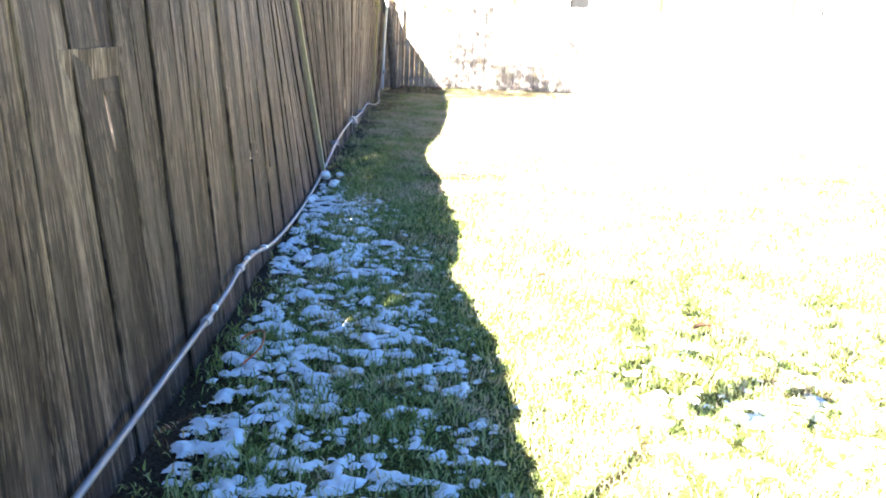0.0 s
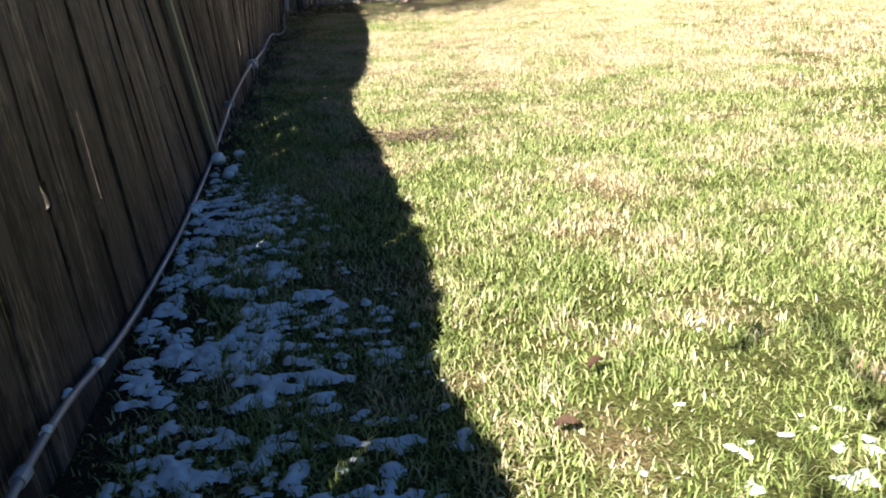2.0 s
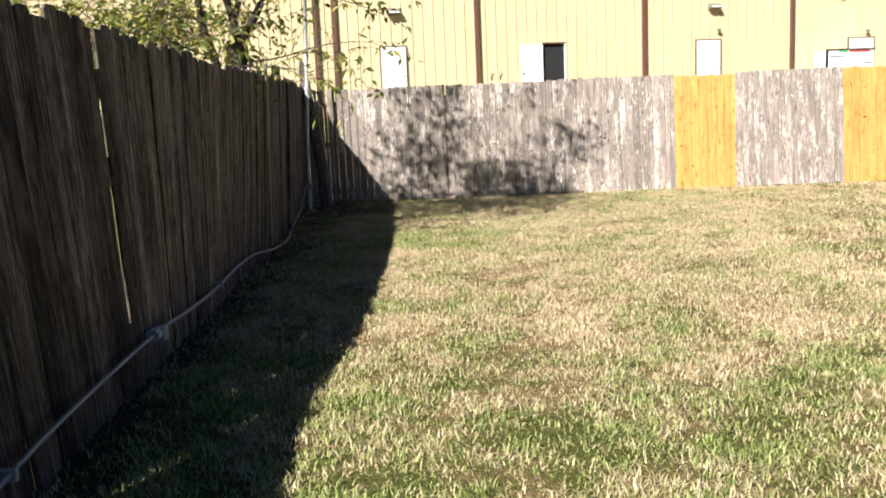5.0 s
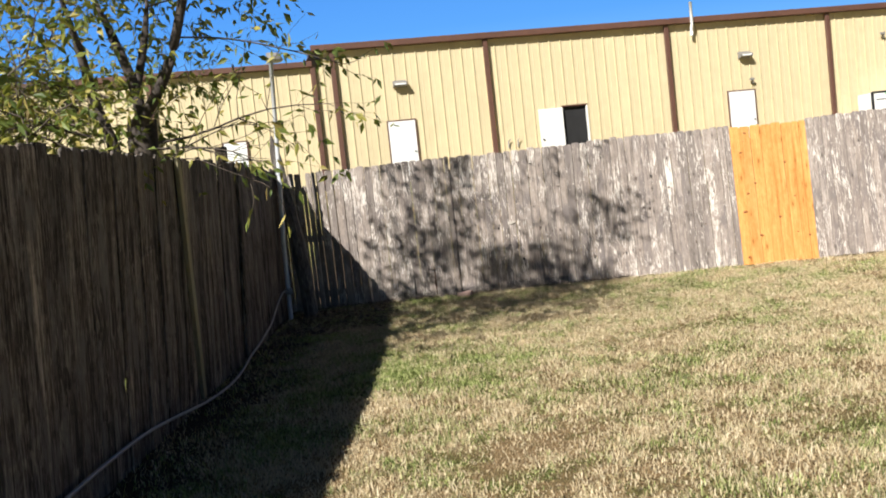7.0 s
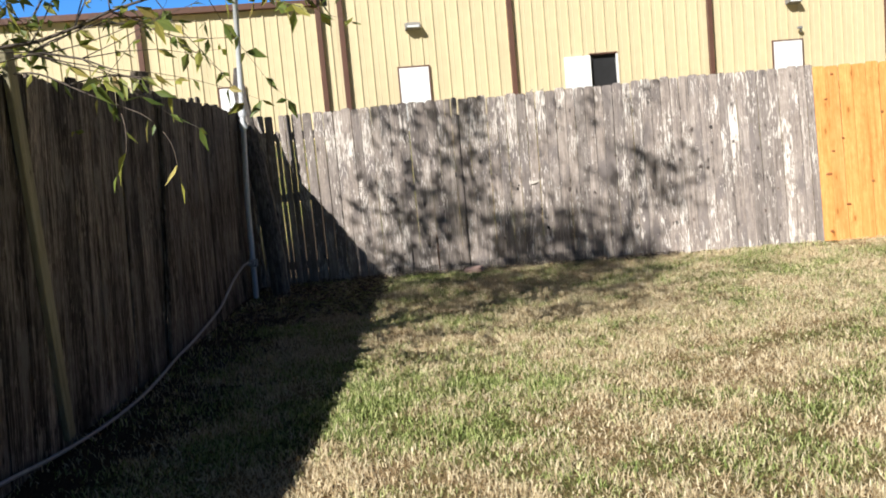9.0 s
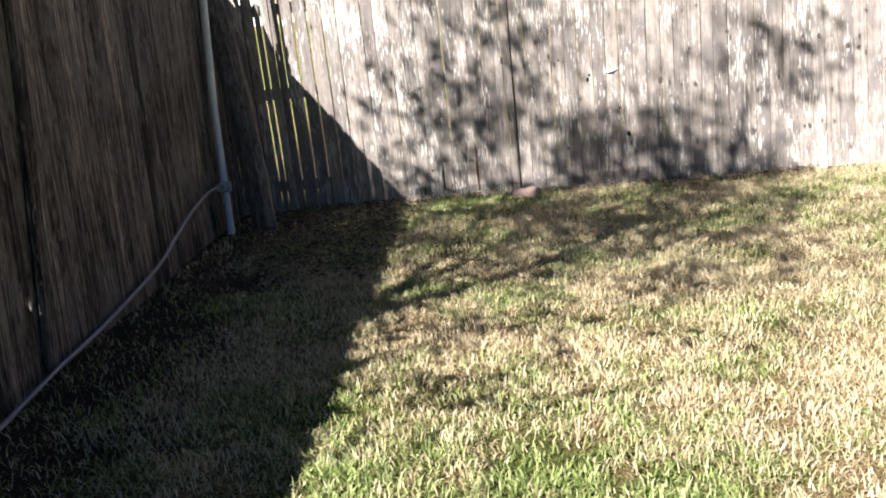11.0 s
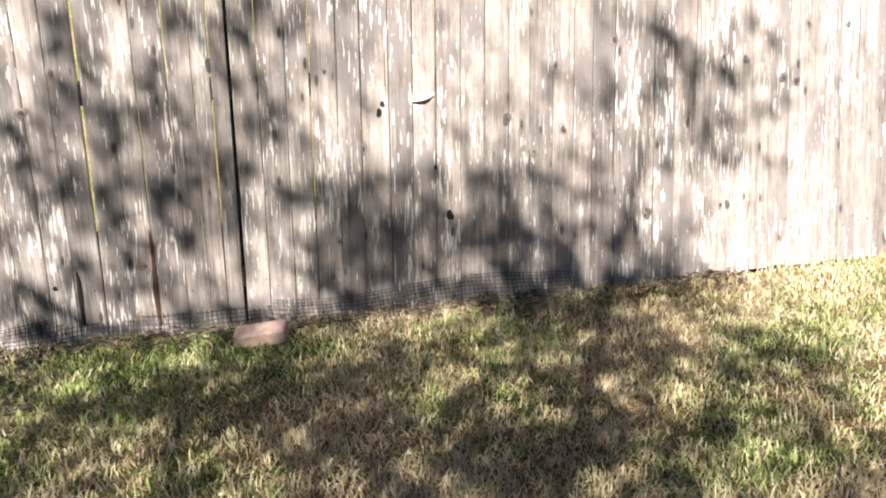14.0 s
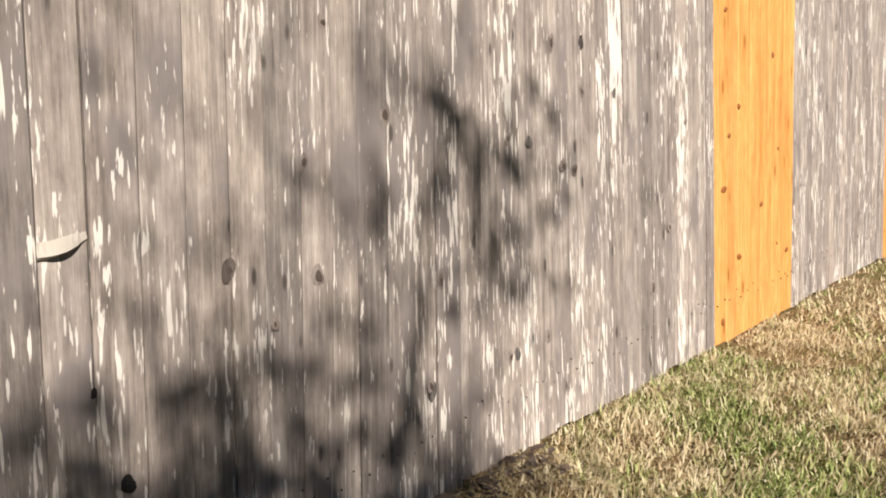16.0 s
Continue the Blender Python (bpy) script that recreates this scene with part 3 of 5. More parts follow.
def build_back_fence():
    fence = thing("fence", "silver-grey weathered wooden picket fence with two new orange panels", "fence")
    grey = [picket_mesh("picket", 0.105, 1.90, 0.017, M_OLD, 40 + i, (0.20, 1.68)) for i in range(8)]
    fresh = [picket_mesh("picket", 0.137, 1.86, 0.018, M_NEW, 70 + i, (0.2, 1.68)) for i in range(4)]
    rng = random.Random(9)
    for x, end, orange in [(-2.47, -2.066, False), (-2.050, -1.964, False), (-1.950, -1.908, False), (-1.894, -1.762, False), (-1.748, -1.641, False), (-1.627, -1.526, False), (-1.513, -1.19, False), (-1.184, 0.0895, False), (0.1005, 3.96, False), (3.96, 4.975, True), (4.975, 6.78, False), (6.78, 8.31, True), (8.31, 14.5, False)]:
        while x < end - 0.03:
            w = rng.uniform(0.97, 1.02) if orange else rng.uniform(0.86, 1.12)
            mesh, unit = (rng.choice(fresh), 0.137) if orange else (rng.choice(grey), 0.105)
            if end - x < unit * 1.6:
                w = (end - x) / unit if end - x < unit * 1.25 else (end - x) / unit / 2
            width = unit * w
            cx = x + width / 2
            h = 1.015 + rng.uniform(-0.006, 0.006)
            if -1.95 < cx < -1.91:
                h = 0.925
            z = rng.uniform(-0.02, 0.0) if cx < 2.1 else rng.uniform(0.005, 0.02)
            sway = 0.014 * noise.noise((cx * 0.5, 1.1, 0)) + rng.uniform(-0.0015, 0.0015)
            gap = rng.uniform(0.0004, 0.0022)
            if cx < -1.2:
                gap = rng.uniform(0.003, 0.007)
                sway += 0.004
            if cx < -1.5:
                sway = 0.002
            if rng.random() < 0.06 and cx < 0:
                gap += 0.002
            if 6.84 <= cx < 8.3:
                h += 0.014
            picket_at(fence, mesh, 0.0, (cx, BACK_Y + rng.uniform(-0.003, 0.003) - (0.003 if orange else 0), z), back_lean(cx), sway, w, h, label="new orange cedar picket" if orange else "")
            x += width + gap
    for z in (0.22, 1.0, 1.68):
        xs = [-2.2 + 1.0 * i for i in range(17)]
        vs, fs = [], []
        for v in xs:
            q = (v, BACK_Y + 0.034 + back_lean(v) * z, z)
            vs += [(q[0], q[1] - 0.019, q[2] - 0.044), (q[0], q[1] + 0.019, q[2] - 0.044), (q[0], q[1] + 0.019, q[2] + 0.044), (q[0], q[1] - 0.019, q[2] + 0.044)]
        for i in range(len(xs) - 1):
            for k in range(4):
                fs.append((i * 4 + k, i * 4 + 4 + k, i * 4 + 4 + (k + 1) % 4, i * 4 + (k + 1) % 4))
        fs += [(3, 2, 1, 0), tuple(len(vs) - 4 + k for k in range(4))]
        part("rail", to_mesh("rail", vs, fs, M_OLD), M_OLD, fence)
    for v in [-2.1, 0.105, 2.55, 4.98, 7.4, 9.8, 12.2, 14.4]:
        ob = part("post", boxed(-0.045, 0.045, -0.045, 0.045, 0, 1.75, 0.006), M_POST, fence)
        ob.matrix_basis = Matrix.Translation((v, BACK_Y + 0.105, 0)) @ Matrix.Rotation(-back_lean(v), 4, "X")
    # knots and holes that stand out, at their places on the boards
    def on_face(v, z, out=0.011):
        return (v, BACK_Y + back_lean(v) * z - out, z)
    def knot_bm(v, z, r, tall, out, deep):
        """An uneven oval, hollowed or raised by deep, lying on the boards."""
        bm = bmesh.new()
        N, ph, turn = 13, rng.uniform(0, 6.28), rng.uniform(-0.35, 0.35)
        rings = []
        for f, d in ((1.0, 0.0), (0.62, 0.6), (0.25, 1.0)):
            ring = []
            for k in range(N):
                a = 2 * math.pi * k / N
                q = r * f * (1 + 0.16 * math.sin(2 * a + ph) + 0.10 * math.sin(3 * a - ph) + rng.uniform(-0.05, 0.05))
                x0, z0 = math.cos(a) * q, math.sin(a) * q * tall
                c = on_face(v + x0 * math.cos(turn) - z0 * math.sin(turn), z + x0 * math.sin(turn) + z0 * math.cos(turn), out)
                ring.append(bm.verts.new((c[0], c[1] - deep * d, c[2])))
            rings.append(ring)
        for a, b in zip(rings, rings[1:]):
            for k in range(N):
                bm.faces.new((a[k], a[(k + 1) % N], b[(k + 1) % N], b[k]))
        bm.faces.new(rings[-1])
        for f in bm.faces:
            f.smooth = True
        return bm
    for v, z, r, m in [(0.994, 0.415, 0.017, M_HOLE), (0.031, 1.085, 0.022, M_POST), (2.484, 1.033, 0.017, M_POST), (3.071, 1.182, 0.014, M_POST), (2.844, 1.359, 0.018, M_POST), (1.968, 0.344, 0.020, M_POST), (-0.63, 0.249, 0.016, M_HOLE), (0.69, 0.875, 0.013, M_HOLE), (0.705, 0.91, 0.010, M_HOLE), (0.93, 0.63, 0.008, M_HOLE), (2.4, 0.35, 0.016, M_POST)]:
        part("knot", knot_bm(v, z, r, 1.3, 0.0125, 0.001), m, fence)
    # weathered knots, each a dark eye in a worn brownish rim
    for v, z in [(2.63, 1.35), (2.84, 1.19), (2.36, 1.05), (2.7, 0.94), (2.36, 0.35), (1.96, 0.36), (1.39, 0.67), (1.53, 0.76), (2.01, 0.66), (1.26, 0.82), (2.58, 0.37), (1.49, 1.04), (3.36, 0.4), (3.51, 0.63), (2.2, 1.3), (1.56, 1.36), (1.78, 1.14), (3.67, 1.06), (-0.54, 1.08), (-0.66, 0.94), (-0.29, 0.31), (0.47, 1.05), (0.5, 0.34), (0.62, 0.73), (2.78, 0.92)]:
        r = rng.uniform(0.008, 0.014)
        tall = rng.uniform(1.1, 1.9)
        rim = part("knot", knot_bm(v, z, r * 1.55, tall, 0.0122, 0.002), M_RIM, fence)
        part("knot_eye", knot_bm(v + rng.uniform(-0.2, 0.2) * r, z, r * rng.uniform(0.5, 0.8), tall, 0.0146, 0.001), M_KNOT, rim)
    # knots in the new boards: across the panel from its edge, and down from the top
    across = [(0.20, 0.05), (0.12, 0.19), (0.69, 0.29), (0.27, 0.42), (0.77, 0.54), (0.16, 0.49), (0.10, 0.62), (0.28, 0.80), (0.91, 0.83), (0.76, 0.80), (0.55, 0.68), (0.09, 0.95)]
    for x0, x1, flip in [(3.96, 4.975, False), (6.78, 8.31, True)]:
        for u, d in across:
            v, z = x0 + (x1 - x0) * (1 - u if flip else u), 1.88 * (1 - (0.97 - d if flip else d)) + 0.02
            r = rng.uniform(0.014, 0.024)
            bm = bmesh.new()
            bmesh.ops.create_cone(bm, cap_ends=True, segments=9, radius1=r, radius2=r * 0.6, depth=0.005, matrix=Matrix.Translation(on_face(v, min(z, 1.84), 0.0155)) @ Matrix.Rotation(rng.uniform(-0.5, 0.5), 4, "Y") @ Matrix.Rotation(radians(90), 4, "X") @ Matrix.Diagonal((rng.uniform(1.0, 1.7), 0.8, 1, 1)))
            part("knot", bm, M_NEWKNOT, fence)
    # dark split stain and a pale torn splinter
    # rotted splits and a rust-brown streak, following the faces of the boards
    for v, z0, z1, w, m in [(-0.541, 0.08, 0.31, 0.020, M_HOLE), (-0.255, 0.05, 0.46, 0.024, M_ROT), (0.721, 0.93, 1.12, 0.016, M_DEAD), (-0.06, 0.20, 0.34, 0.010, M_HOLE)]:
        bm = bmesh.new()
        rows = []
        for k in range(7):
            z = z0 + (z1 - z0) * k / 6
            h = w / 2 * math.sin(math.pi * (0.16 + 0.72 * k / 6)) * rng.uniform(0.8, 1.2)
            c = v + rng.uniform(-0.1, 0.1) * w - 0.01 * (z - z0)
            rows.append([bm.verts.new(on_face(c - h, z, 0.0105)), bm.verts.new(on_face(c, z, 0.0135)), bm.verts.new(on_face(c + h, z, 0.0105))])
        for a, b in zip(rows, rows[1:]):
            for k in range(2):
                bm.faces.new((a[k], a[k + 1], b[k + 1], b[k]))
        part("crack", bm, m, fence)
    vs, fs = [], []
    for i in range(9):
        t = i / 8
        xx = 0.835 + 0.098 * t
        zz = 0.905 + 0.022 * t * t
        d = 0.014 * math.sin(math.pi * min(1, t * 1.1)) + 0.004
        y = BACK_Y + back_lean(xx) * zz - 0.010
        vs += [(xx, y + 0.006, zz), (xx, y - d, zz + 0.010), (xx, y + 0.004, zz + 0.036)]
    for i in range(8):
        a = i * 3
        fs += [(a, a + 3, a + 4, a + 1), (a + 1, a + 4, a + 5, a + 2), (a + 2, a + 5, a + 3, a)]
    part("splinter", to_mesh("splinter", vs, fs, M_SPLINTER), M_SPLINTER, fence)


build_back_fence()


# ---- the corner: mast with lamp, conduit, leaning post ----
def build_mast():
    mast = thing("lamp_mast", "galvanised steel mast with a small floodlight, standing in the fence corner", "lamp post")
    tube("pole", [(-2.155, 18.50, -0.05), (-2.14, 18.52, 1.0), (-2.10, 18.57, 1.95), (-2.05, 18.63, 3.38)], 0.029, M_MAST, mast, 12)
    for z in (1.80, 1.93):
        bm = bmesh.new()
        bmesh.ops.create_cone(bm, cap_ends=True, segments=12, radius1=0.042, radius2=0.042, depth=0.05, matrix=Matrix.Translation((-2.10 - 0.03 * (1.95 - z), 18.57, z)))
        part("collar", bm, M_MAST, mast)
    bm = bmesh.new()
    bmesh.ops.create_cone(bm, cap_ends=True, segments=14, radius1=0.11, radius2=0.06, depth=0.09, matrix=Matrix.Translation((-1.99, 18.63, 3.44)))
    head = part("lamp_head", bm, M_LAMP, mast)
    bm = bmesh.new()
    bmesh.ops.create_uvsphere(bm, u_segments=14, v_segments=8, radius=0.085, matrix=Matrix.Translation((-1.97, 18.63, 3.395)) @ Matrix.Diagonal((1, 1, 0.45, 1)))
    part("lamp_glass", bm, M_LENS, head, "frosted glass lens")
    part("sensor", boxed(-2.10, -2.02, 18.60, 18.66, 3.36, 3.50, 0.01), M_LAMP, mast)


build_mast()


def build_post():
    vs, fs = [], []
    rng = random.Random(3)
    a, b = Vector((-1.87, 18.50, -0.02)), Vector((-2.22, 18.95, 2.45))
    for i in range(13):
        t = i / 12
        c = a.lerp(b, t) + Vector((0.02 * math.sin(t * 5), 0, 0))
        w = 0.098 * (1 - 0.35 * max(0, t - 0.6) / 0.4) * (0.25 if i == 12 else 1)
        for k in range(8):
            an = 2 * math.pi * (k + 0.5) / 8
            r = w * (1 + 0.12 * rng.uniform(-1, 1))
            vs.append(c + Vector((math.cos(an) * r, math.sin(an) * r * 0.7, 0.0)))
    for i in range(12):
        for k in range(8):
            fs.append((i * 8 + k, i * 8 + (k + 1) % 8, i * 8 + 8 + (k + 1) % 8, i * 8 + 8 + k))
    fs += [tuple(range(7, -1, -1)), tuple(range(96, 104))]
    ob = part("leaning_post", to_mesh("leaning_post", vs, fs, M_POST), M_POST)
    tagged(ob, "split grey rotten post leaning into the fence corner", "post")


build_post()


def build_conduit():
    run = thing("conduit", "grey plastic conduit running along the foot of the fence", "conduit")
    pts = [(-0.42, -4.3, 0.10), (-0.55, -1.5, 0.15), (-0.79, 1.6, 0.155), (-0.83, 2.2, 0.195), (-0.88, 2.66, 0.16), (-0.93, 3.3, 0.075), (-1.02, 4.4, 0.03), (-1.13, 5.7, 0.05), (-1.17, 6.4, 0.14), (-1.24, 7.4, 0.22), (-1.335, 8.8, 0.245), (-1.392, 9.53, 0.21), (-1.464, 10.42, 0.185), (-1.542, 11.38, 0.195), (-1.603, 12.14, 0.175), (-1.66, 12.85, 0.11), (-1.69, 13.45, 0.05), (-1.70, 14.05, 0.03), (-1.76, 14.7, 0.028), (-1.86, 15.45, 0.06), (-1.935, 16.05, 0.075), (-2.00, 16.85, 0.16), (-2.035, 17.25, 0.255), (-2.07, 17.6, 0.335), (-2.13, 18.15, 0.40), (-2.145, 18.46, 0.375)]
    tube("pipe", smooth_line(pts, 5), 0.0112, M_PIPE, run, 8)
    for y, z in [(1.62, 0.155), (2.25, 0.195), (8.8, 0.245), (18.44, 0.385)]:
        x = interp(y, [(q[1], q[0]) for q in pts])
        big = y > 8
        bm = bmesh.new()
        bmesh.ops.create_cone(bm, cap_ends=True, segments=10, radius1=0.036 if big else 0.019, radius2=0.036 if big else 0.019, depth=0.10 if big else 0.045, matrix=Matrix.Translation((x, y, z)) @ Matrix.Rotation(radians(90), 4, "X"))
        if big:
            box(bm, x - 0.02, x + 0.045, y + 0.02, y + 0.09, z - 0.05, z + 0.03, 0.008)
        part("coupling", bm, M_CLAMP, run)
    for y in (7.0, 10.6):
        x = interp(y, [(q[1], q[0]) for q in pts])
        z = interp(y, [(q[1], q[2]) for q in pts])
        part("strap", boxed(left_x(y) - 0.0, x + 0.022, y - 0.012, y + 0.012, z - 0.022, z + 0.022, 0.003), M_CLAMP, run)


build_conduit()


def build_wire():
    """Crumpled chicken wire along the foot of the boards."""
    vs, fs = [], []

    def at(u, z):
        w = noise.noise((u * 2.2, z * 4, 1.5))
        y = BACK_Y - 0.03 - 0.09 * max(0, 0.11 - z) / 0.11 - 0.05 * w - 0.02 * noise.noise((u * 9, z * 9, 0))
        return Vector((u + 0.01 * w, y, 0.015 + z * (0.75 + 0.5 * noise.noise((u * 1.3, 5, 2)))))

    def strip(a, b, r=0.0014):
        d = (b - a).normalized()
        s = d.cross(Vector((0, -1, 0.2))).normalized() * r
        q = len(vs)
        o = Vector((0, -r, 0))
        vs.extend([a - s, a + s, a + o, b - s, b + s, b + o])
        fs.extend([(q, q + 1, q + 4, q + 3), (q + 1, q + 2, q + 5, q + 4), (q + 2, q, q + 3, q + 5)])
    nx, nz = 130, 8
    x0, dx, dz = -0.95, 0.0193, 0.0165
    for j in range(nz + 1):
        for i in range(nx):
            strip(at(x0 + i * dx, j * dz), at(x0 + (i + 1) * dx, j * dz))
    for i in range(nx + 1):
        for j in range(nz):
            strip(at(x0 + i * dx, j * dz), at(x0 + i * dx, (j + 1) * dz))
    ob = part("chicken_wire", to_mesh("chicken_wire", vs, fs, M_WIRE), M_WIRE)
    tagged(ob, "crumpled galvanised chicken wire along the foot of the boards", "wire mesh")


build_wire()

bm = boxed(-0.105, 0.105, -0.05, 0.05, -0.03, 0.03, 0.006)
ob = part("brick", bm, M_BRICK)
ob.matrix_basis = pose(0.135, 19.07, 0.035, 10, -8, -16)
tagged(ob, "faded red brick lying at the foot of the fence", "brick")

# ---- warehouse behind the fence ----
TH = radians(13.5)
B0 = Vector((3.52, 39.0, 0))
BM = Matrix.Translation(B0) @ Matrix.Rotation(TH, 4, "Z") @ Matrix.Scale(0.98, 4)


def build_warehouse():
    house = thing("warehouse", "long tan metal-clad warehouse with brown trim and white doors", "building")
    house.matrix_basis = BM
    low, high = 6.30, 6.80
    g = 1.6
    # ribbed cladding panels, each 0.41 wide, with a raised rib at its edge
    def clad(w, h):
        bm = bmesh.new()
        prof = [(0, 0), (0.0, -0.035), (0.035, -0.035), (0.05, 0), (w * 0.5 - 0.012, 0), (w * 0.5, -0.008), (w * 0.5 + 0.012, 0), (w, 0)]
        a = [bm.verts.new((x, y, 0)) for x, y in prof]
        b = [bm.verts.new((x, y, h)) for x, y in prof]
        for i in range(len(prof) - 1):
            bm.faces.new((a[i], a[i + 1], b[i + 1], b[i]))
        me = bpy.data.meshes.new("wall_panel")
        bm.to_mesh(me)
        bm.free()
        me.materials.append(M_PANEL)
        return me
    # openings: u0, u1, top
    doors = [(-6.35, -5.40, 4.20), (0.05, 0.95, 4.18), (6.60, 7.65, 4.15), (13.62, 14.80, 4.08), (-12.0, -11.25, 3.98)]
    me_high, me_low = clad(0.41, high - g), clad(0.41, low - g)
    part("core", boxed(-24, 17.8, 0.06, 12.0, g, low - 0.4), M_BLACK, house)
    u = -24.0
    while u < 17.75:
        wd = min(0.41, 17.8 - u)
        hit = [d for d in doors if d[0] - 0.02 < u + wd and d[1] + 0.02 > u]
        if hit and hit[0][0] == 0.05:
            d = hit[0]
            top = (high if u > -8.6 else low)
            me = clad(wd, top - d[2])
            z = d[2]
        else:
            me = me_high if u > -8.6 else me_low
            z = g
        ob = part("wall_panel", me, M_PANEL, house)
        ob.location = (u, 0, z)
        u += 0.41
    part("fill", boxed(-0.38, 0.05, -0.004, 0.05, g, 4.18), M_PANEL, house)
    for c in (-8.75, -8.05, -2.6, 4.3, 10.9, 17.7, -14.2, -20.2):
        top = high if c > -8.4 else low
        part("downspout", boxed(c - 0.085, c + 0.085, -0.16, -0.04, g, top, 0.012), M_TRIM, house)
    # roof trims and roofs
    part("roof_trim", boxed(-8.75, 18.05, -0.26, -0.02, high, high + 0.22, 0.02), M_TRIM, house)
    part("roof_trim", boxed(-24.2, -8.75, -0.22, -0.02, low, low + 0.2, 0.02), M_TRIM, house)
    for (a, b, z) in ((-8.75, 18.05, high), (-24.2, -8.75, low)):
        bm = bmesh.new()
        v = [bm.verts.new(q) for q in ((a, -0.02, z + 0.12), (b, -0.02, z + 0.12), (b, 12, z + 0.9), (a, 12, z + 0.9), (a, -0.02, z + 0.06), (b, -0.02, z + 0.06), (b, 12, z + 0.84), (a, 12, z + 0.84))]
        for q in ((0, 1, 2, 3), (7, 6, 5, 4), (0, 4, 5, 1), (1, 5, 6, 2), (2, 6, 7, 3), (3, 7, 4, 0)):
            bm.faces.new([v[k] for k in q])
        part("roof", bm, M_TRIM, house)
    part("end_wall", boxed(17.8, 17.9, 0.0, 12, g, high), M_PANEL, house)
    # doors
    for i, (a, b, t) in enumerate(doors):
        if i == 1:
            door = part("door", boxed(a - 0.92, a - 0.02, -0.10, -0.045, t - 2.1, t - 0.02, 0.006), M_WHITE, house, "white steel door, standing open")
            part("door_handle", boxed(a - 0.88, a - 0.80, -0.16, -0.10, t - 1.12, t - 1.08, 0.006), M_LAMP, door)
            part("door_frame", boxed(b, b + 0.05, -0.05, 0.05, g, t), M_WHITE, house)
            part("door_frame", boxed(a - 0.02, b + 0.05, -0.06, 0.05, t, t + 0.05), M_TRIM, house)
        else:
            door = part("door", boxed(a, b, -0.075, -0.038, t - 2.1, t, 0.006), M_WHITE, house)
            part("door_handle", boxed(b - 0.12, b - 0.05, -0.12, -0.076, t - 1.10, t - 1.06, 0.006), M_LAMP, door)
            part("door_frame", boxed(a - 0.05, b + 0.05, -0.07, -0.02, t, t + 0.05), M_TRIM, house)
            part("door_frame", boxed(a - 0.05, a - 0.003, -0.07, -0.02, t - 2.1, t), M_TRIM, house)
            part("door_frame", boxed(b + 0.003, b + 0.05, -0.07, -0.02, t - 2.1, t), M_TRIM, house)
    # wall lamps and small cameras
    for c in (-5.8, 7.35):
        bm = bmesh.new()
        for q in ((-0.24, -0.30, 5.50), (0.24, -0.30, 5.50), (0.24, -0.04, 5.62), (-0.24, -0.04, 5.62), (-0.24, -0.30, 5.42), (0.24, -0.30, 5.42), (0.24, -0.04, 5.36), (-0.24, -0.04, 5.36)):
            bm.verts.new((c + q[0], q[1], q[2]))
        bm.verts.ensure_lookup_table()
        for q in ((0, 1, 2, 3), (7, 6, 5, 4), (0, 4, 5, 1), (1, 5, 6, 2), (2, 6, 7, 3), (3, 7, 4, 0)):
            bm.faces.new([bm.verts[k] for k in q])
        lamp = part("wall_lamp", bm, M_LAMP, house, "grey wall-pack floodlight")
        part("lamp_glass", boxed(c - 0.19, c + 0.19, -0.312, -0.298, 5.43, 5.49, 0.003), M_LENS, lamp)
    for c, z in ((7.55, 4.55), (14.45, 4.38), (13.2, 5.85)):
        bm = boxed(c - 0.10, c + 0.08, -0.2, -0.12, z - 0.04, z + 0.05, 0.01)
        box(bm, c + 0.04, c + 0.08, -0.13, -0.03, z - 0.14, z - 0.02)
        part("security_camera", bm, M_LAMP, house)
    tube("vent_pipe", [(5.25, -0.20, 6.35), (5.25, -0.22, 6.6), (5.25, -0.30, 6.75), (5.25, -0.30, 7.55)], 0.055, M_WHITE, house, 10)
    for c in (-2.1, -1.75):
        tube("conduit_stub", [(c, -0.05, 2.9), (c, -0.1, 3.15), (c + 0.09, -0.1, 3.2)], 0.022, M_LAMP, house, 6)


build_warehouse()


def build_white_box():
    """Slim white box, like a cabinet, with coloured stripes standing before the warehouse wall."""
    box_thing = thing("white_box", "slim white box with thin red, green and black stripes", "trailer")
    box_thing.matrix_basis = BM @ Matrix.Translation((-0.22, 0, 0))
    part("body", boxed(12.15, 14.27, -1.1, -0.25, 1.95, 3.55, 0.03), M_WHITE, box_thing)
    part("end_panel", boxed(12.05, 12.15, -1.1, -0.25, 1.95, 3.55, 0.01), M_WHITE, box_thing)
    part("corner_trim", boxed(12.03, 12.10, -1.14, -1.04, 1.95, 3.57, 0.01), M_BLACK, box_thing)
    part("roof_rail", boxed(12.05, 14.29, -1.13, -1.07, 3.53, 3.59, 0.01), M_BLACK, box_thing)
    part("stripe", boxed(12.6, 13.0, -1.112, -1.099, 3.45, 3.52), M_GREEN, box_thing)
    part("stripe", boxed(13.1, 14.05, -1.112, -1.099, 3.45, 3.51), M_RED, box_thing)
    part("stripe", boxed(12.2, 12.85, -1.112, -1.099, 3.27, 3.30), M_BLACK, box_thing)
    part("stripe", boxed(13.8, 14.2, -1.112, -1.099, 2.99, 3.02), M_BLACK, box_thing)
    # wheels are added; the foot of the box is hidden behind the fence
    for c in (12.8, 13.9):
        bm = bmesh.new()
        bmesh.ops.create_cone(bm, cap_ends=True, segments=16, radius1=0.33, radius2=0.33, depth=0.2, matrix=Matrix.Translation((c, -0.98, 2.0 + 0.30)) @ Matrix.Rotation(radians(90), 4, "X"))
        part("wheel", bm, M_BLACK, box_thing)


build_white_box()


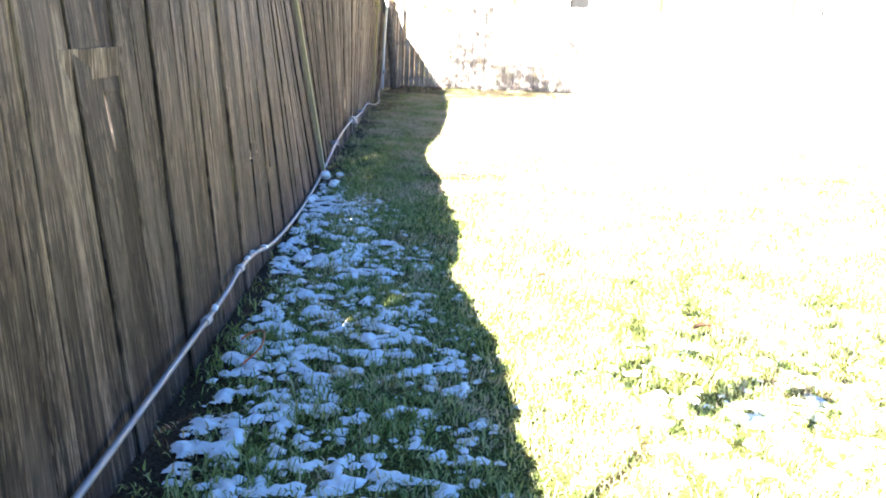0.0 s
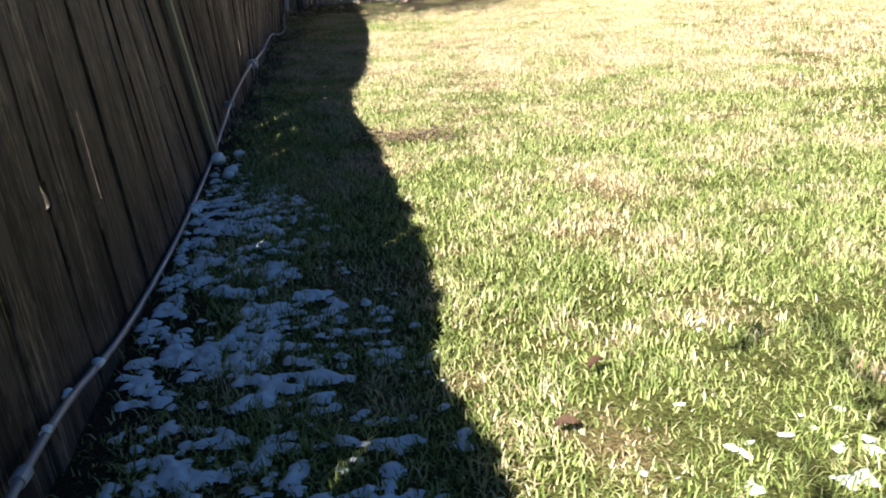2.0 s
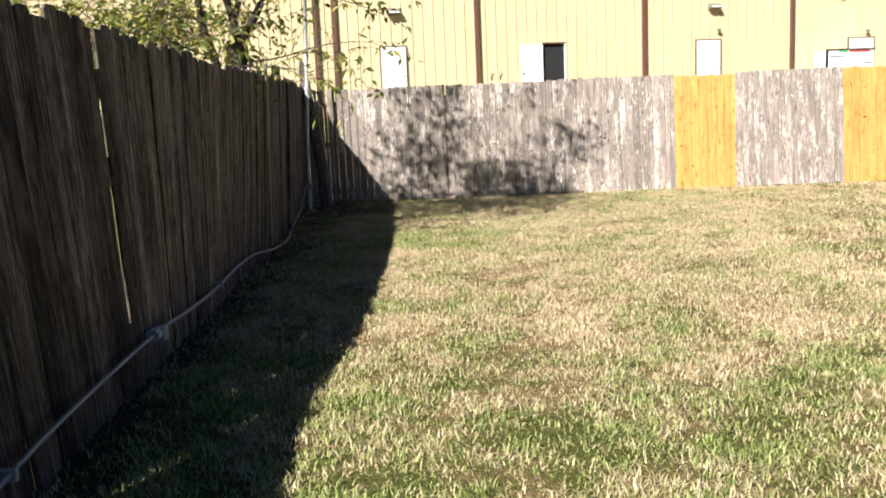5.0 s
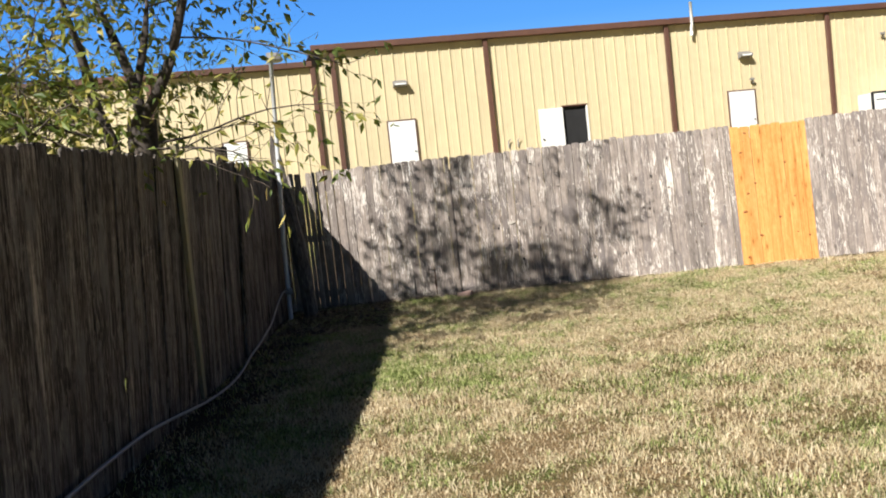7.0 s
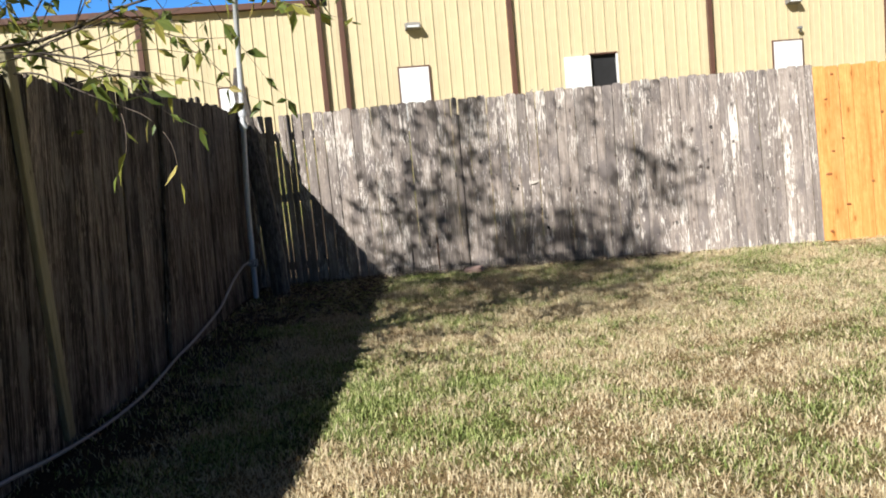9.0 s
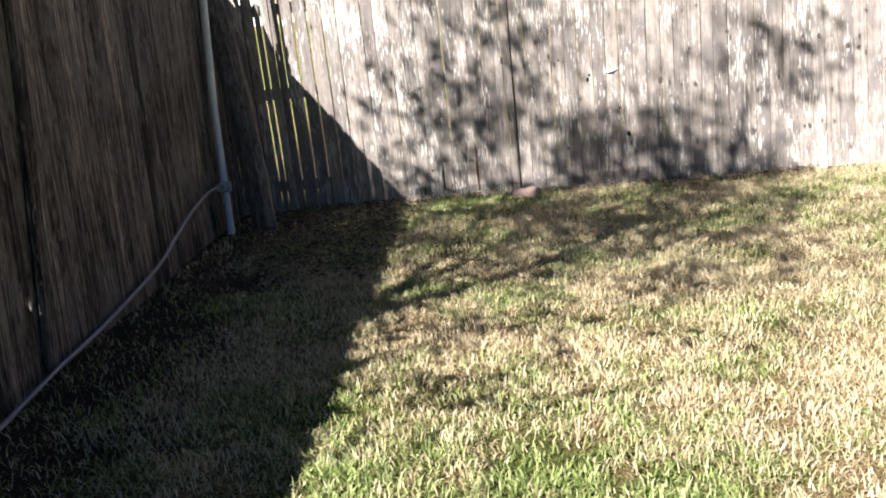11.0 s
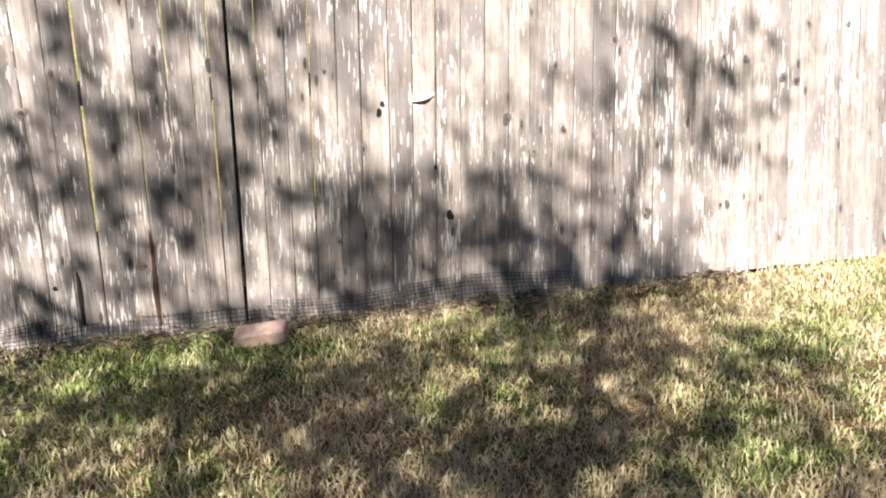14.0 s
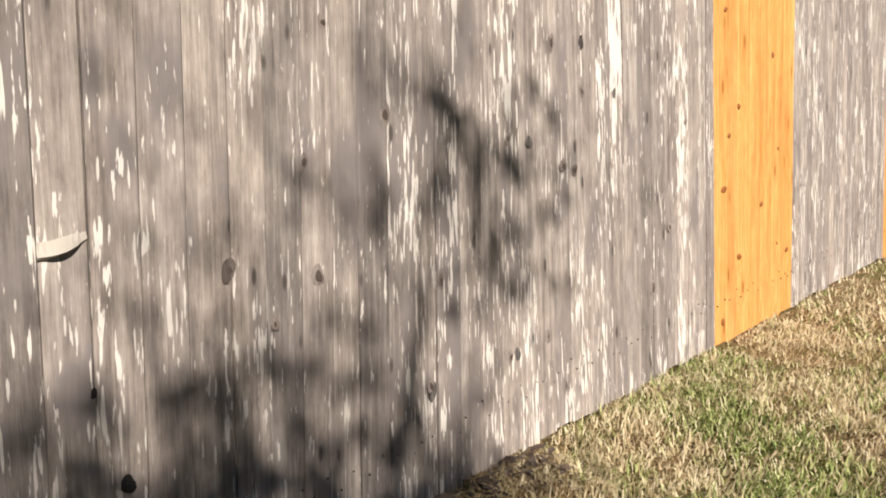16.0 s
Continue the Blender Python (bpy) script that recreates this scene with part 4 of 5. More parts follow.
# ---- far: bare hill, a house and a pole past the end of the warehouse ----
def build_far():
    vs, fs = [], []
    nx, ny = 60, 8
    for j in range(ny + 1):
        for i in range(nx + 1):
            x = 40 + i * 5.0
            y = 150 + j * 14
            h = 2.0 + (11.0 * math.sin(math.pi * min(1, j / ny)) * (0.55 + 0.45 * math.sin(i * 0.21 + 0.7)) + 2.5 * noise.noise((i * 0.7, j * 0.9, 0.3)) + 1.2 * noise.noise((i * 2.1, j * 2.0, 5.3)))
            vs.append((x, y, h if 0 < j else 1.5))
    for j in range(ny):
        for i in range(nx):
            a = j * (nx + 1) + i
            fs.append((a, a + 1, a + nx + 2, a + nx + 1))
    hill = new("hill", to_mesh("hill", vs, fs, M_HILL, True))
    tagged(hill, "distant hillside of bare winter woods", "hill", kind="structure")
    h = thing("house", "small white house with a grey roof, far off", "house", at=(43.5, 82, 2.0))
    part("wall", boxed(-4, 4, -3, 3, 0, 2.2), M_SIDING, h)
    bm = bmesh.new()
    v = [bm.verts.new(q) for q in ((-4.4, -3.5, 2.1), (4.4, -3.5, 2.1), (4.4, 3.5, 2.1), (-4.4, 3.5, 2.1), (-4.4, 0, 3.9), (4.4, 0, 3.9))]
    for q in ((0, 1, 5, 4), (2, 3, 4, 5), (0, 4, 3), (1, 2, 5), (3, 2, 1, 0)):
        bm.faces.new([v[k] for k in q])
    part("roof", bm, M_ROOF, h)
    for c in (-2, 1.5):
        part("window", boxed(c - 0.5, c + 0.5, -3.06, -2.98, 0.9, 1.9), M_BLACK, h)
    pole = thing("utility_pole", "dark wooden utility pole with a crossarm", "pole", at=(34.2, 66, 2.0))
    tube("shaft", [(0, 0, -0.2), (0, 0, 9.0)], [0.16, 0.11], M_BARK, pole, 8)
    part("crossarm", boxed(-1.2, 1.2, -0.06, 0.06, 8.2, 8.35), M_BARK, pole)
    tube("cable", [(-60, 5, 7.3), (-25, 2, 6.8), (0, 0, 8.1), (40, -3, 7.2)], 0.02, M_BLACK, pole, 4)


build_far()


# ---- trees ----
def leaf_mesh(name, places, material, length, rng, droop=0.5):
    """Many pointed leaves folded along the midrib. places: where each is tied and the way it points."""
    vs, fs = [], []
    for q, d in places:
        L = length * rng.uniform(0.6, 1.25)
        w = L * rng.uniform(0.17, 0.25)
        d = Vector(d).normalized()
        s = d.cross(Vector((rng.uniform(-1, 1), rng.uniform(-1, 1), rng.uniform(-0.3, 1)))).normalized()
        u = d.cross(s).normalized()
        a = len(vs)
        tip = q + d * L - Vector((0, 0, 0.12 * L))
        vs += [q, q + d * L * 0.42 + s * w + u * w * 0.35, q + d * L * 0.45, q + d * L * 0.42 - s * w + u * w * 0.35, tip]
        fs += [(a, a + 1, a + 2), (a, a + 2, a + 3), (a + 1, a + 4, a + 2), (a + 2, a + 4, a + 3)]
    return to_mesh(name, vs, fs, material)


def grow(rng, start, way, length, radius, depth, twigs, tips, segs=5, wander=0.22, lift=0.05):
    """A limb with side limbs; collects tubes in twigs and leaf places in tips."""
    pts, rad = [Vector(start)], [radius]
    d = Vector(way).normalized()
    for i in range(segs):
        d = (d + Vector((rng.gauss(0, wander), rng.gauss(0, wander), rng.gauss(0, wander * 0.7) + lift))).normalized()
        pts.append(pts[-1] + d * length / segs)
        rad.append(radius * (1 - 0.72 * (i + 1) / segs))
        if depth > 0 and i >= 1:
            for k in range(2 if depth > 1 else 3):
                side = d.cross(Vector((rng.uniform(-1, 1), rng.uniform(-1, 1), rng.uniform(-1, 1)))).normalized()
                grow(rng, pts[-1], d * 0.55 + side * 0.85, length * rng.uniform(0.42, 0.6), rad[-1] * 0.55, depth - 1, twigs, tips, 4, wander, lift * 0.4)
        if depth == 0:
            for k in range(2):
                tips.append((pts[-1].copy(), d * 0.4 + Vector((rng.uniform(-1, 1), rng.uniform(-1, 1), rng.uniform(-1.0, 0.25)))))
    twigs.append((pts, rad))


def twig_mesh(name, twigs, sides=4):
    vs, fs = [], []
    for pts, rad in twigs:
        v, f = tube_data(pts, rad, sides)
        o = len(vs)
        vs += v
        fs += [tuple(k + o for k in q) for q in f]
    return to_mesh(name, vs, fs, M_TWIG, True)


def build_tree():
    tree = thing("tree", "half-bare tree with yellow-green leaves, behind the fence", "tree")
    rng = random.Random(21)
    F = Vector((-1.98, 13.72, 2.22))
    tube("trunk", smooth_line([(-2.12, 13.78, -0.1), (-2.08, 13.76, 0.9), (-2.03, 13.75, 1.7), F], 4), [0.14] * 4 + [0.125] * 4 + [0.11] * 4 + [0.105], M_BARK, tree, 10)
    limbs = [
        ([F, (-2.02, 13.7, 2.55), (-2.3, 13.8, 3.3), (-2.75, 14.0, 4.5), (-3.0, 14.0, 5.4)], 0.055),
        ([F, (-1.78, 13.66, 2.45), (-1.58, 13.6, 2.85), (-1.36, 13.6, 3.7), (-1.30, 13.6, 5.0), (-1.2, 13.5, 5.9)], 0.048),
        ([(-2.2, 13.85, -0.1), (-2.22, 13.75, 1.0), (-2.20, 13.7, 1.9), (-2.32, 13.7, 2.4), (-2.35, 13.5, 3.0), (-2.5, 13.0, 4.4), (-2.4, 12.7, 5.6)], 0.075),
        ([(-2.0, 13.7, 2.4), (-1.9, 13.9, 3.1), (-1.95, 14.2, 4.2), (-2.1, 14.3, 5.6)], 0.04),
        ([(-2.33, 13.6, 2.7), (-2.2, 13.0, 3.3), (-1.9, 12.3, 3.9), (-1.5, 11.6, 4.3)], 0.016),
        ([(-1.55, 13.6, 2.95), (-1.2, 13.1, 3.5), (-0.8, 12.7, 4.2)], 0.015),
    ]
    twigs, tips = [], []
    for pts, r in limbs:
        line = smooth_line(pts, 4)
        tube("limb", line, [r * (0.55 if (r != 0.048) and q.z > 2.9 else 1.0) * (1 - (0.45 if r == 0.048 else 0.8) * (i / (len(line) - 1)) ** 0.8) for i, q in enumerate(line)], M_BARK, tree, 8)
        for i, q in enumerate(line):
            if q.z > 3.0 and i % 2 == 0:
                for k in range(2):
                    grow(rng, q, (rng.uniform(-1, 1), rng.uniform(-1, 1), rng.uniform(-0.1, 0.9)), rng.uniform(0.9, 1.6), 0.007, 2, twigs, tips)
    # low branches over the fence and to the left
    low = [((-1.9, 13.6, 1.98), (0.7, -0.25, 0.06), 1.2), ((-1.83, 13.6, 2.02), (1, 0, 0.22), 1.35), ((-2.3, 13.5, 1.95), (-0.8, -0.2, 0.15), 1.0), ((-2.3, 13.5, 2.2), (-0.9, -0.5, 0.1), 1.1), ((-2.25, 13.4, 2.1), (-0.4, -0.9, 0.2), 0.9), ((-2.35, 13.6, 2.3), (-0.7, 0.5, 0.2), 1.0), ((-2.4, 13.6, 2.0), (-1, 0.1, 0.0), 1.4), ((-2.2, 13.7, 2.4), (-0.6, -0.4, 0.5), 1.0)]
    for q, d, L in low:
        grow(rng, q, d, L, 0.011, 1, twigs, tips, 6, 0.16, 0.0)
    for k in range(58):
        q = (rng.uniform(-4.8, -2.15), rng.uniform(12.6, 15.2), rng.uniform(1.5, 2.6))
        grow(rng, q, (rng.uniform(-0.7, 0.9), rng.uniform(-1, 0.3), rng.uniform(-0.1, 0.7)), rng.uniform(0.7, 1.1), 0.008, 1, twigs, tips, 6, 0.16, 0.0)
    tube("limb", smooth_line([(-2.25, 13.8, 0.0), (-2.7, 14.0, 1.2), (-3.3, 14.2, 1.9), (-4.2, 14.3, 2.3)], 4), [0.05 * (1 - 0.06 * i) for i in range(13)], M_BARK, tree, 8)
    over = smooth_line([(-1.62, 13.6, 2.78), (-1.2, 13.6, 2.72), (-0.75, 13.6, 2.58), (-0.38, 13.6, 2.44)], 4)
    twigs.append((over, [0.008 * (1 - 0.05 * i) for i in range(len(over))]))
    for q in over[2:]:
        grow(rng, q, (rng.uniform(0.2, 1), rng.uniform(-0.4, 0.4), rng.uniform(-0.7, 0.5)), 0.35, 0.003, 0, twigs, tips, 4, 0.2, 0.0)
    # leafy sprig hanging before the boards
    sprig = [[(-1.60, 13.35, 1.86), (-1.45, 13.3, 1.84), (-1.23, 13.27, 1.73), (-1.08, 13.27, 1.66), (-0.97, 13.27, 1.60), (-0.88, 13.27, 1.48), (-0.86, 13.27, 1.31)], [(-1.1, 13.27, 1.67), (-1.08, 13.27, 1.58), (-1.09, 13.27, 1.46), (-1.14, 13.27, 1.37)], [(-1.3, 13.27, 1.78), (-1.12, 13.27, 1.80), (-0.95, 13.27, 1.76), (-0.85, 13.27, 1.68)]]
    for pts in sprig:
        line = smooth_line(pts, 4)
        twigs.append((line, [0.0045 * (1 - 0.6 * i / len(line)) for i in range(len(line))]))
        for i, q in enumerate(line[3:]):
            if rng.random() < 0.62:
                tips.append((q.copy(), Vector((rng.uniform(-0.6, 0.8), rng.uniform(-0.6, 0.6), -0.8))))
    part("twig", twig_mesh("twig", twigs), M_TWIG, tree)
    def share(q):
        """How full the crown is, seen along the light."""
        s = (BACK_Y - q.y) / SUN_DIR.y
        u, v = q.x + SUN_DIR.x * s, q.z + SUN_DIR.z * s
        if q.z < 2.6:
            return 0.95
        if u > 2.8 or u < -1.6:
            return 0.15
        if v < 0.0:
            return 0.66 if u < 0.6 else 0.45
        if u < 0.45:
            return 0.72
        if v < 0.6:
            return 0.88 if v < 0.35 else 0.66
        if u < 1.35:
            return 0.08
        if u < 1.62:
            return 0.15
        return 0.66 if v < 1.25 else 0.07
    keep = [t for t in tips if rng.random() < share(t[0])]
    part("crown", leaf_mesh("crown", keep, M_LEAF, 0.088, rng), M_LEAF, tree, "sparse yellowing pointed leaves")


build_tree()


def build_near_tree():
    """The tree behind the start of the walk that dapples the snow."""
    tree = thing("tree", "small leafy tree beyond the fence near the start", "tree")
    rng = random.Random(5)
    tube("trunk", smooth_line([(-1.5, -2.9, -0.1), (-1.45, -2.8, 1.2), (-1.2, -2.5, 2.4), (-0.8, -2.1, 3.2)], 4), [0.05 * (1 - 0.068 * i) for i in range(13)], M_BARK, tree, 8)
    twigs, tips = [], []
    for q, d in [((-0.85, -2.15, 3.1), (0.5, 0.6, 0.3)), ((-0.9, -2.2, 3.0), (1, 0.1, 0.2)), ((-1.0, -2.3, 2.8), (0.3, 1, 0.3)), ((-0.85, -2.1, 3.2), (0.9, 0.7, 0.5)), ((-0.9, -2.2, 3.1), (0.1, 0.2, 1)), ((-0.8, -2.1, 3.15), (1, 0.5, 0.0))]:
        grow(rng, q, d, 1.1, 0.009, 1, twigs, tips)
    part("twig", twig_mesh("twig", twigs), M_TWIG, tree)
    tips = [t for t in tips if rng.random() < 0.62]
    part("crown", leaf_mesh("crown", tips, M_LEAF, 0.12, rng), M_LEAF, tree)


build_near_tree()


def build_shrub():
    shrub = thing("shrub", "dark green evergreen shrub growing against the back fence", "shrub")
    rng = random.Random(8)
    twigs, tips = [], []
    for k in range(9):
        a = rng.uniform(0, 6.28)
        tube("stem", [(9.9, 17.9, -0.05), (9.9 + 0.25 * math.cos(a), 17.9 + 0.25 * math.sin(a), 0.6), (9.9 + 0.5 * math.cos(a), 17.9 + 0.5 * math.sin(a), 1.3)], [0.03, 0.022, 0.01], M_BARK, shrub, 6)
    places = []
    for k in range(5200):
        d = Vector((rng.gauss(0, 1), rng.gauss(0, 1), rng.gauss(0, 1))).normalized()
        lump = 1 + 0.28 * noise.noise(d * 2.3) + 0.15 * noise.noise(d * 6)
        r = lump * rng.uniform(0.6, 1.0) ** 0.5
        q = Vector((9.9, 17.9, 1.02)) + Vector((d.x * 1.05, d.y * 0.95, d.z * 1.0)) * r
        if q.z > 0.03:
            places.append((q, d + Vector((rng.uniform(-1, 1), rng.uniform(-1, 1), rng.uniform(-0.6, 1)))))
    part("foliage", leaf_mesh("foliage", places, M_SHRUB, 0.11, rng), M_SHRUB, shrub)


build_shrub()


# ---- snow lying in the grass ----
def snow_cover(x, y):
    """The share of the ground that is under snow at a place."""
    left = -0.69 - 0.081 * y + np.interp(y, [0.0, 2.6, 3.3], [0.10, 0.08, 0.01])
    right = np.interp(y, [-2, 1.1, 1.9, 2.6, 3.6, 3.8, 5.2, 6.1, 6.3], [0.55, 0.47, 0.37, 0.24, 0.02, -0.08, -0.50, -1.05, -1.15])
    shade = np.clip((x - left) / 0.06, 0, 1) * np.clip((right - x) / 0.45, 0, 1) ** 0.7 * np.clip((6.2 - y) / 0.3, 0, 1)
    shade = shade * np.interp(y, [0, 2.0, 3.0, 5.6, 6.1], [0.42, 0.46, 0.56, 0.60, 0.35])
    lit = (0.3 + 0.7 * np.clip((x - 0.55) / 0.5, 0, 1)) * np.clip((x - 0.36) / 0.25, 0, 1) * np.clip((3.7 - x) / 1.4, 0, 1) * np.interp(y + 0.1 * (1.0 - x), [1.3, 1.7, 2.1, 2.7, 3.2, 3.4], [0.26, 0.28, 0.20, 0.07, 0.03, 0.0])
    return np.maximum(shade, lit) * np.clip((y + 1.1) / 0.9, 0, 1)


def value_noise(x, y, seed):
    """Smooth lattice noise on arrays, 0 to 1."""
    xi, yi = np.floor(x).astype(int), np.floor(y).astype(int)
    fx, fy = x - xi, y - yi
    fx, fy = fx * fx * (3 - 2 * fx), fy * fy * (3 - 2 * fy)

    def h(a, b):
        v = (a * 374761393 + b * 668265263 + seed * 362437) & 0x7FFFFFFF
        v = ((v ^ (v >> 13)) * 1274126177) & 0x7FFFFFFF
        return ((v ^ (v >> 16)) % 10007) / 10006.0
    a, b, c, d = h(xi, yi), h(xi + 1, yi), h(xi, yi + 1), h(xi + 1, yi + 1)
    return (a * (1 - fx) + b * fx) * (1 - fy) + (c * (1 - fx) + d * fx) * fy


SNOW_STEP, SNOW_X, SNOW_Y = 0.008, -1.3, -1.2


def snow_field():
    """Height of the snow on a fine grid: many small soft lumps run together, thick where the shade lies longest."""
    rs = np.random.RandomState(17)
    nx, ny = int(5.3 / SNOW_STEP), int(7.7 / SNOW_STEP)
    H = np.zeros((ny, nx))
    n = 90000
    x, y = rs.uniform(-1.25, 3.9, n), rs.uniform(-1.15, 6.4, n)
    wx, wy = x + 0.12 * (value_noise(x * 5, y * 5, 21) - 0.5), y + 0.12 * (value_noise(x * 5, y * 5, 22) - 0.5)
    ridge = 1 - np.abs(2 * value_noise(wx * 9.5, wy * 13.0, 1) - 1)
    f = 0.36 * ridge + 0.30 * value_noise(wy * 17 + 3, wx * 13, 2) + 0.34 * value_noise(wx * 36, wy * 42, 4)
    c = snow_cover(x, y)
    c = c * (0.7 + 0.6 * value_noise(x * 1.9, y * 1.9, 5))
    lvl = np.quantile(f, np.clip(1 - 1.0 * c, 0, 1).round(3))
    keep = (c > 0.02) & (f > lvl)
    for bx, by, deep in zip(x[keep], y[keep], (f - lvl)[keep]):
        r = rs.uniform(0.005, 0.011) + 0.05 * min(deep, 0.2)
        h = 0.016 + r * 0.45
        ax = rs.uniform(0.75, 1.0)
        i0, i1 = int((bx - r * 1.2 - SNOW_X) / SNOW_STEP), int((bx + r * 1.2 - SNOW_X) / SNOW_STEP) + 2
        j0, j1 = int((by - r * 1.2 - SNOW_Y) / SNOW_STEP), int((by + r * 1.2 - SNOW_Y) / SNOW_STEP) + 2
        i0, j0, i1, j1 = max(i0, 0), max(j0, 0), min(i1, nx), min(j1, ny)
        if i1 <= i0 or j1 <= j0:
            continue
        X = SNOW_X + np.arange(i0, i1) * SNOW_STEP - bx
        Y = SNOW_Y + np.arange(j0, j1) * SNOW_STEP - by
        q = (X[None, :] ** 2 + (Y[:, None] / ax) ** 2) / (r * r)
        H[j0:j1, i0:i1] = np.maximum(H[j0:j1, i0:i1], h * np.sqrt(np.clip(1 - q, 0, 1)))
    for k in range(3):
        soft = H.copy()
        soft[1:-1, 1:-1] = (H[1:-1, 1:-1] * 2 + H[:-2, 1:-1] + H[2:, 1:-1] + H[1:-1, :-2] + H[1:-1, 2:]) / 6
        H = soft
    return H


SNOW = None


def snow_height(x, y):
    i = np.clip(((x - SNOW_X) / SNOW_STEP).astype(int), 0, SNOW.shape[1] - 1)
    j = np.clip(((y - SNOW_Y) / SNOW_STEP).astype(int), 0, SNOW.shape[0] - 1)
    inside = (x > SNOW_X) & (x < SNOW_X + 5.2) & (y > SNOW_Y) & (y < SNOW_Y + 7.6)
    return np.where(inside, SNOW[j, i], 0.0)


def build_snow():
    global SNOW
    SNOW = snow_field()
    xs = SNOW_X + np.arange(SNOW.shape[1]) * SNOW_STEP
    ys = SNOW_Y + np.arange(SNOW.shape[0]) * SNOW_STEP
    X, Y = np.meshgrid(xs, ys)
    on = SNOW > 0.006
    Z = SNOW + np.where(on, 0.006 * (value_noise(X * 55, Y * 55, 9) - 0.5) + 0.004 * (value_noise(Y * 90, X * 90, 8) - 0.5), 0.0)
    cell = on[:-1, :-1] | on[1:, :-1] | on[:-1, 1:] | on[1:, 1:]
    idx = np.arange(X.size).reshape(X.shape)
    q = np.stack([idx[:-1, :-1][cell], idx[:-1, 1:][cell], idx[1:, 1:][cell], idx[1:, :-1][cell]], 1)
    used = np.unique(q)
    remap = np.full(X.size, -1)
    remap[used] = np.arange(len(used))
    co = np.stack([X.ravel()[used], Y.ravel()[used], Z.ravel()[used]], 1)
    me = bpy.data.meshes.new("snow")
    fast_mesh(me, co, remap[q], 4)
    me.materials.append(M_SNOW)
    me.polygons.foreach_set("use_smooth", np.ones(len(q), dtype=bool))
    ob = new("snow", me)
    tagged(ob, "melting patches of white snow lying in the grass", "snow", kind="stuff")


def fast_mesh(me, co, faces, k):
    me.vertices.add(len(co))
    me.vertices.foreach_set("co", co.astype(np.float32).ravel())
    me.loops.add(len(faces) * k)
    me.loops.foreach_set("vertex_index", faces.astype(np.int32).ravel())
    me.polygons.add(len(faces))
    me.polygons.foreach_set("loop_start", np.arange(0, len(faces) * k, k, dtype=np.int32))
    me.update(calc_edges=True)


build_snow()


def build_pipe_snow():
    rng = random.Random(2)
    for x, y, z, s in [(-0.80, 1.75, 0.168, 0.016), (-0.86, 2.45, 0.19, 0.016), (-0.90, 2.95, 0.12, 0.022), (-0.90, 2.7, 0.155, 0.016), (-1.10, 5.85, 0.05, 0.055), (-1.02, 6.15, 0.02, 0.04), (-1.00, 5.6, 0.02, 0.05), (-1.04, 4.9, 0.02, 0.045)]:
        bm = bmesh.new()
        for k in range(5):
            r = s * rng.uniform(0.45, 0.85)
            c = Vector((rng.uniform(-0.3, 0.3) * s, rng.uniform(-1.1, 1.1) * s, rng.uniform(-0.15, 0.3) * s))
            made = bmesh.ops.create_icosphere(bm, subdivisions=2, radius=r)
            for v in made["verts"]:
                v.co *= 1 + 0.3 * noise.noise(v.co * 40 + c * 90)
                v.co.z *= 0.7
                v.co += c + Vector((x, y, z))
        for f in bm.faces:
            f.smooth = True
        ob = part("snow_clump", bm, M_SNOW)
        tagged(ob, "small clump of snow against the fence foot", "snow", "snow clumps by the conduit")


build_pipe_snow()


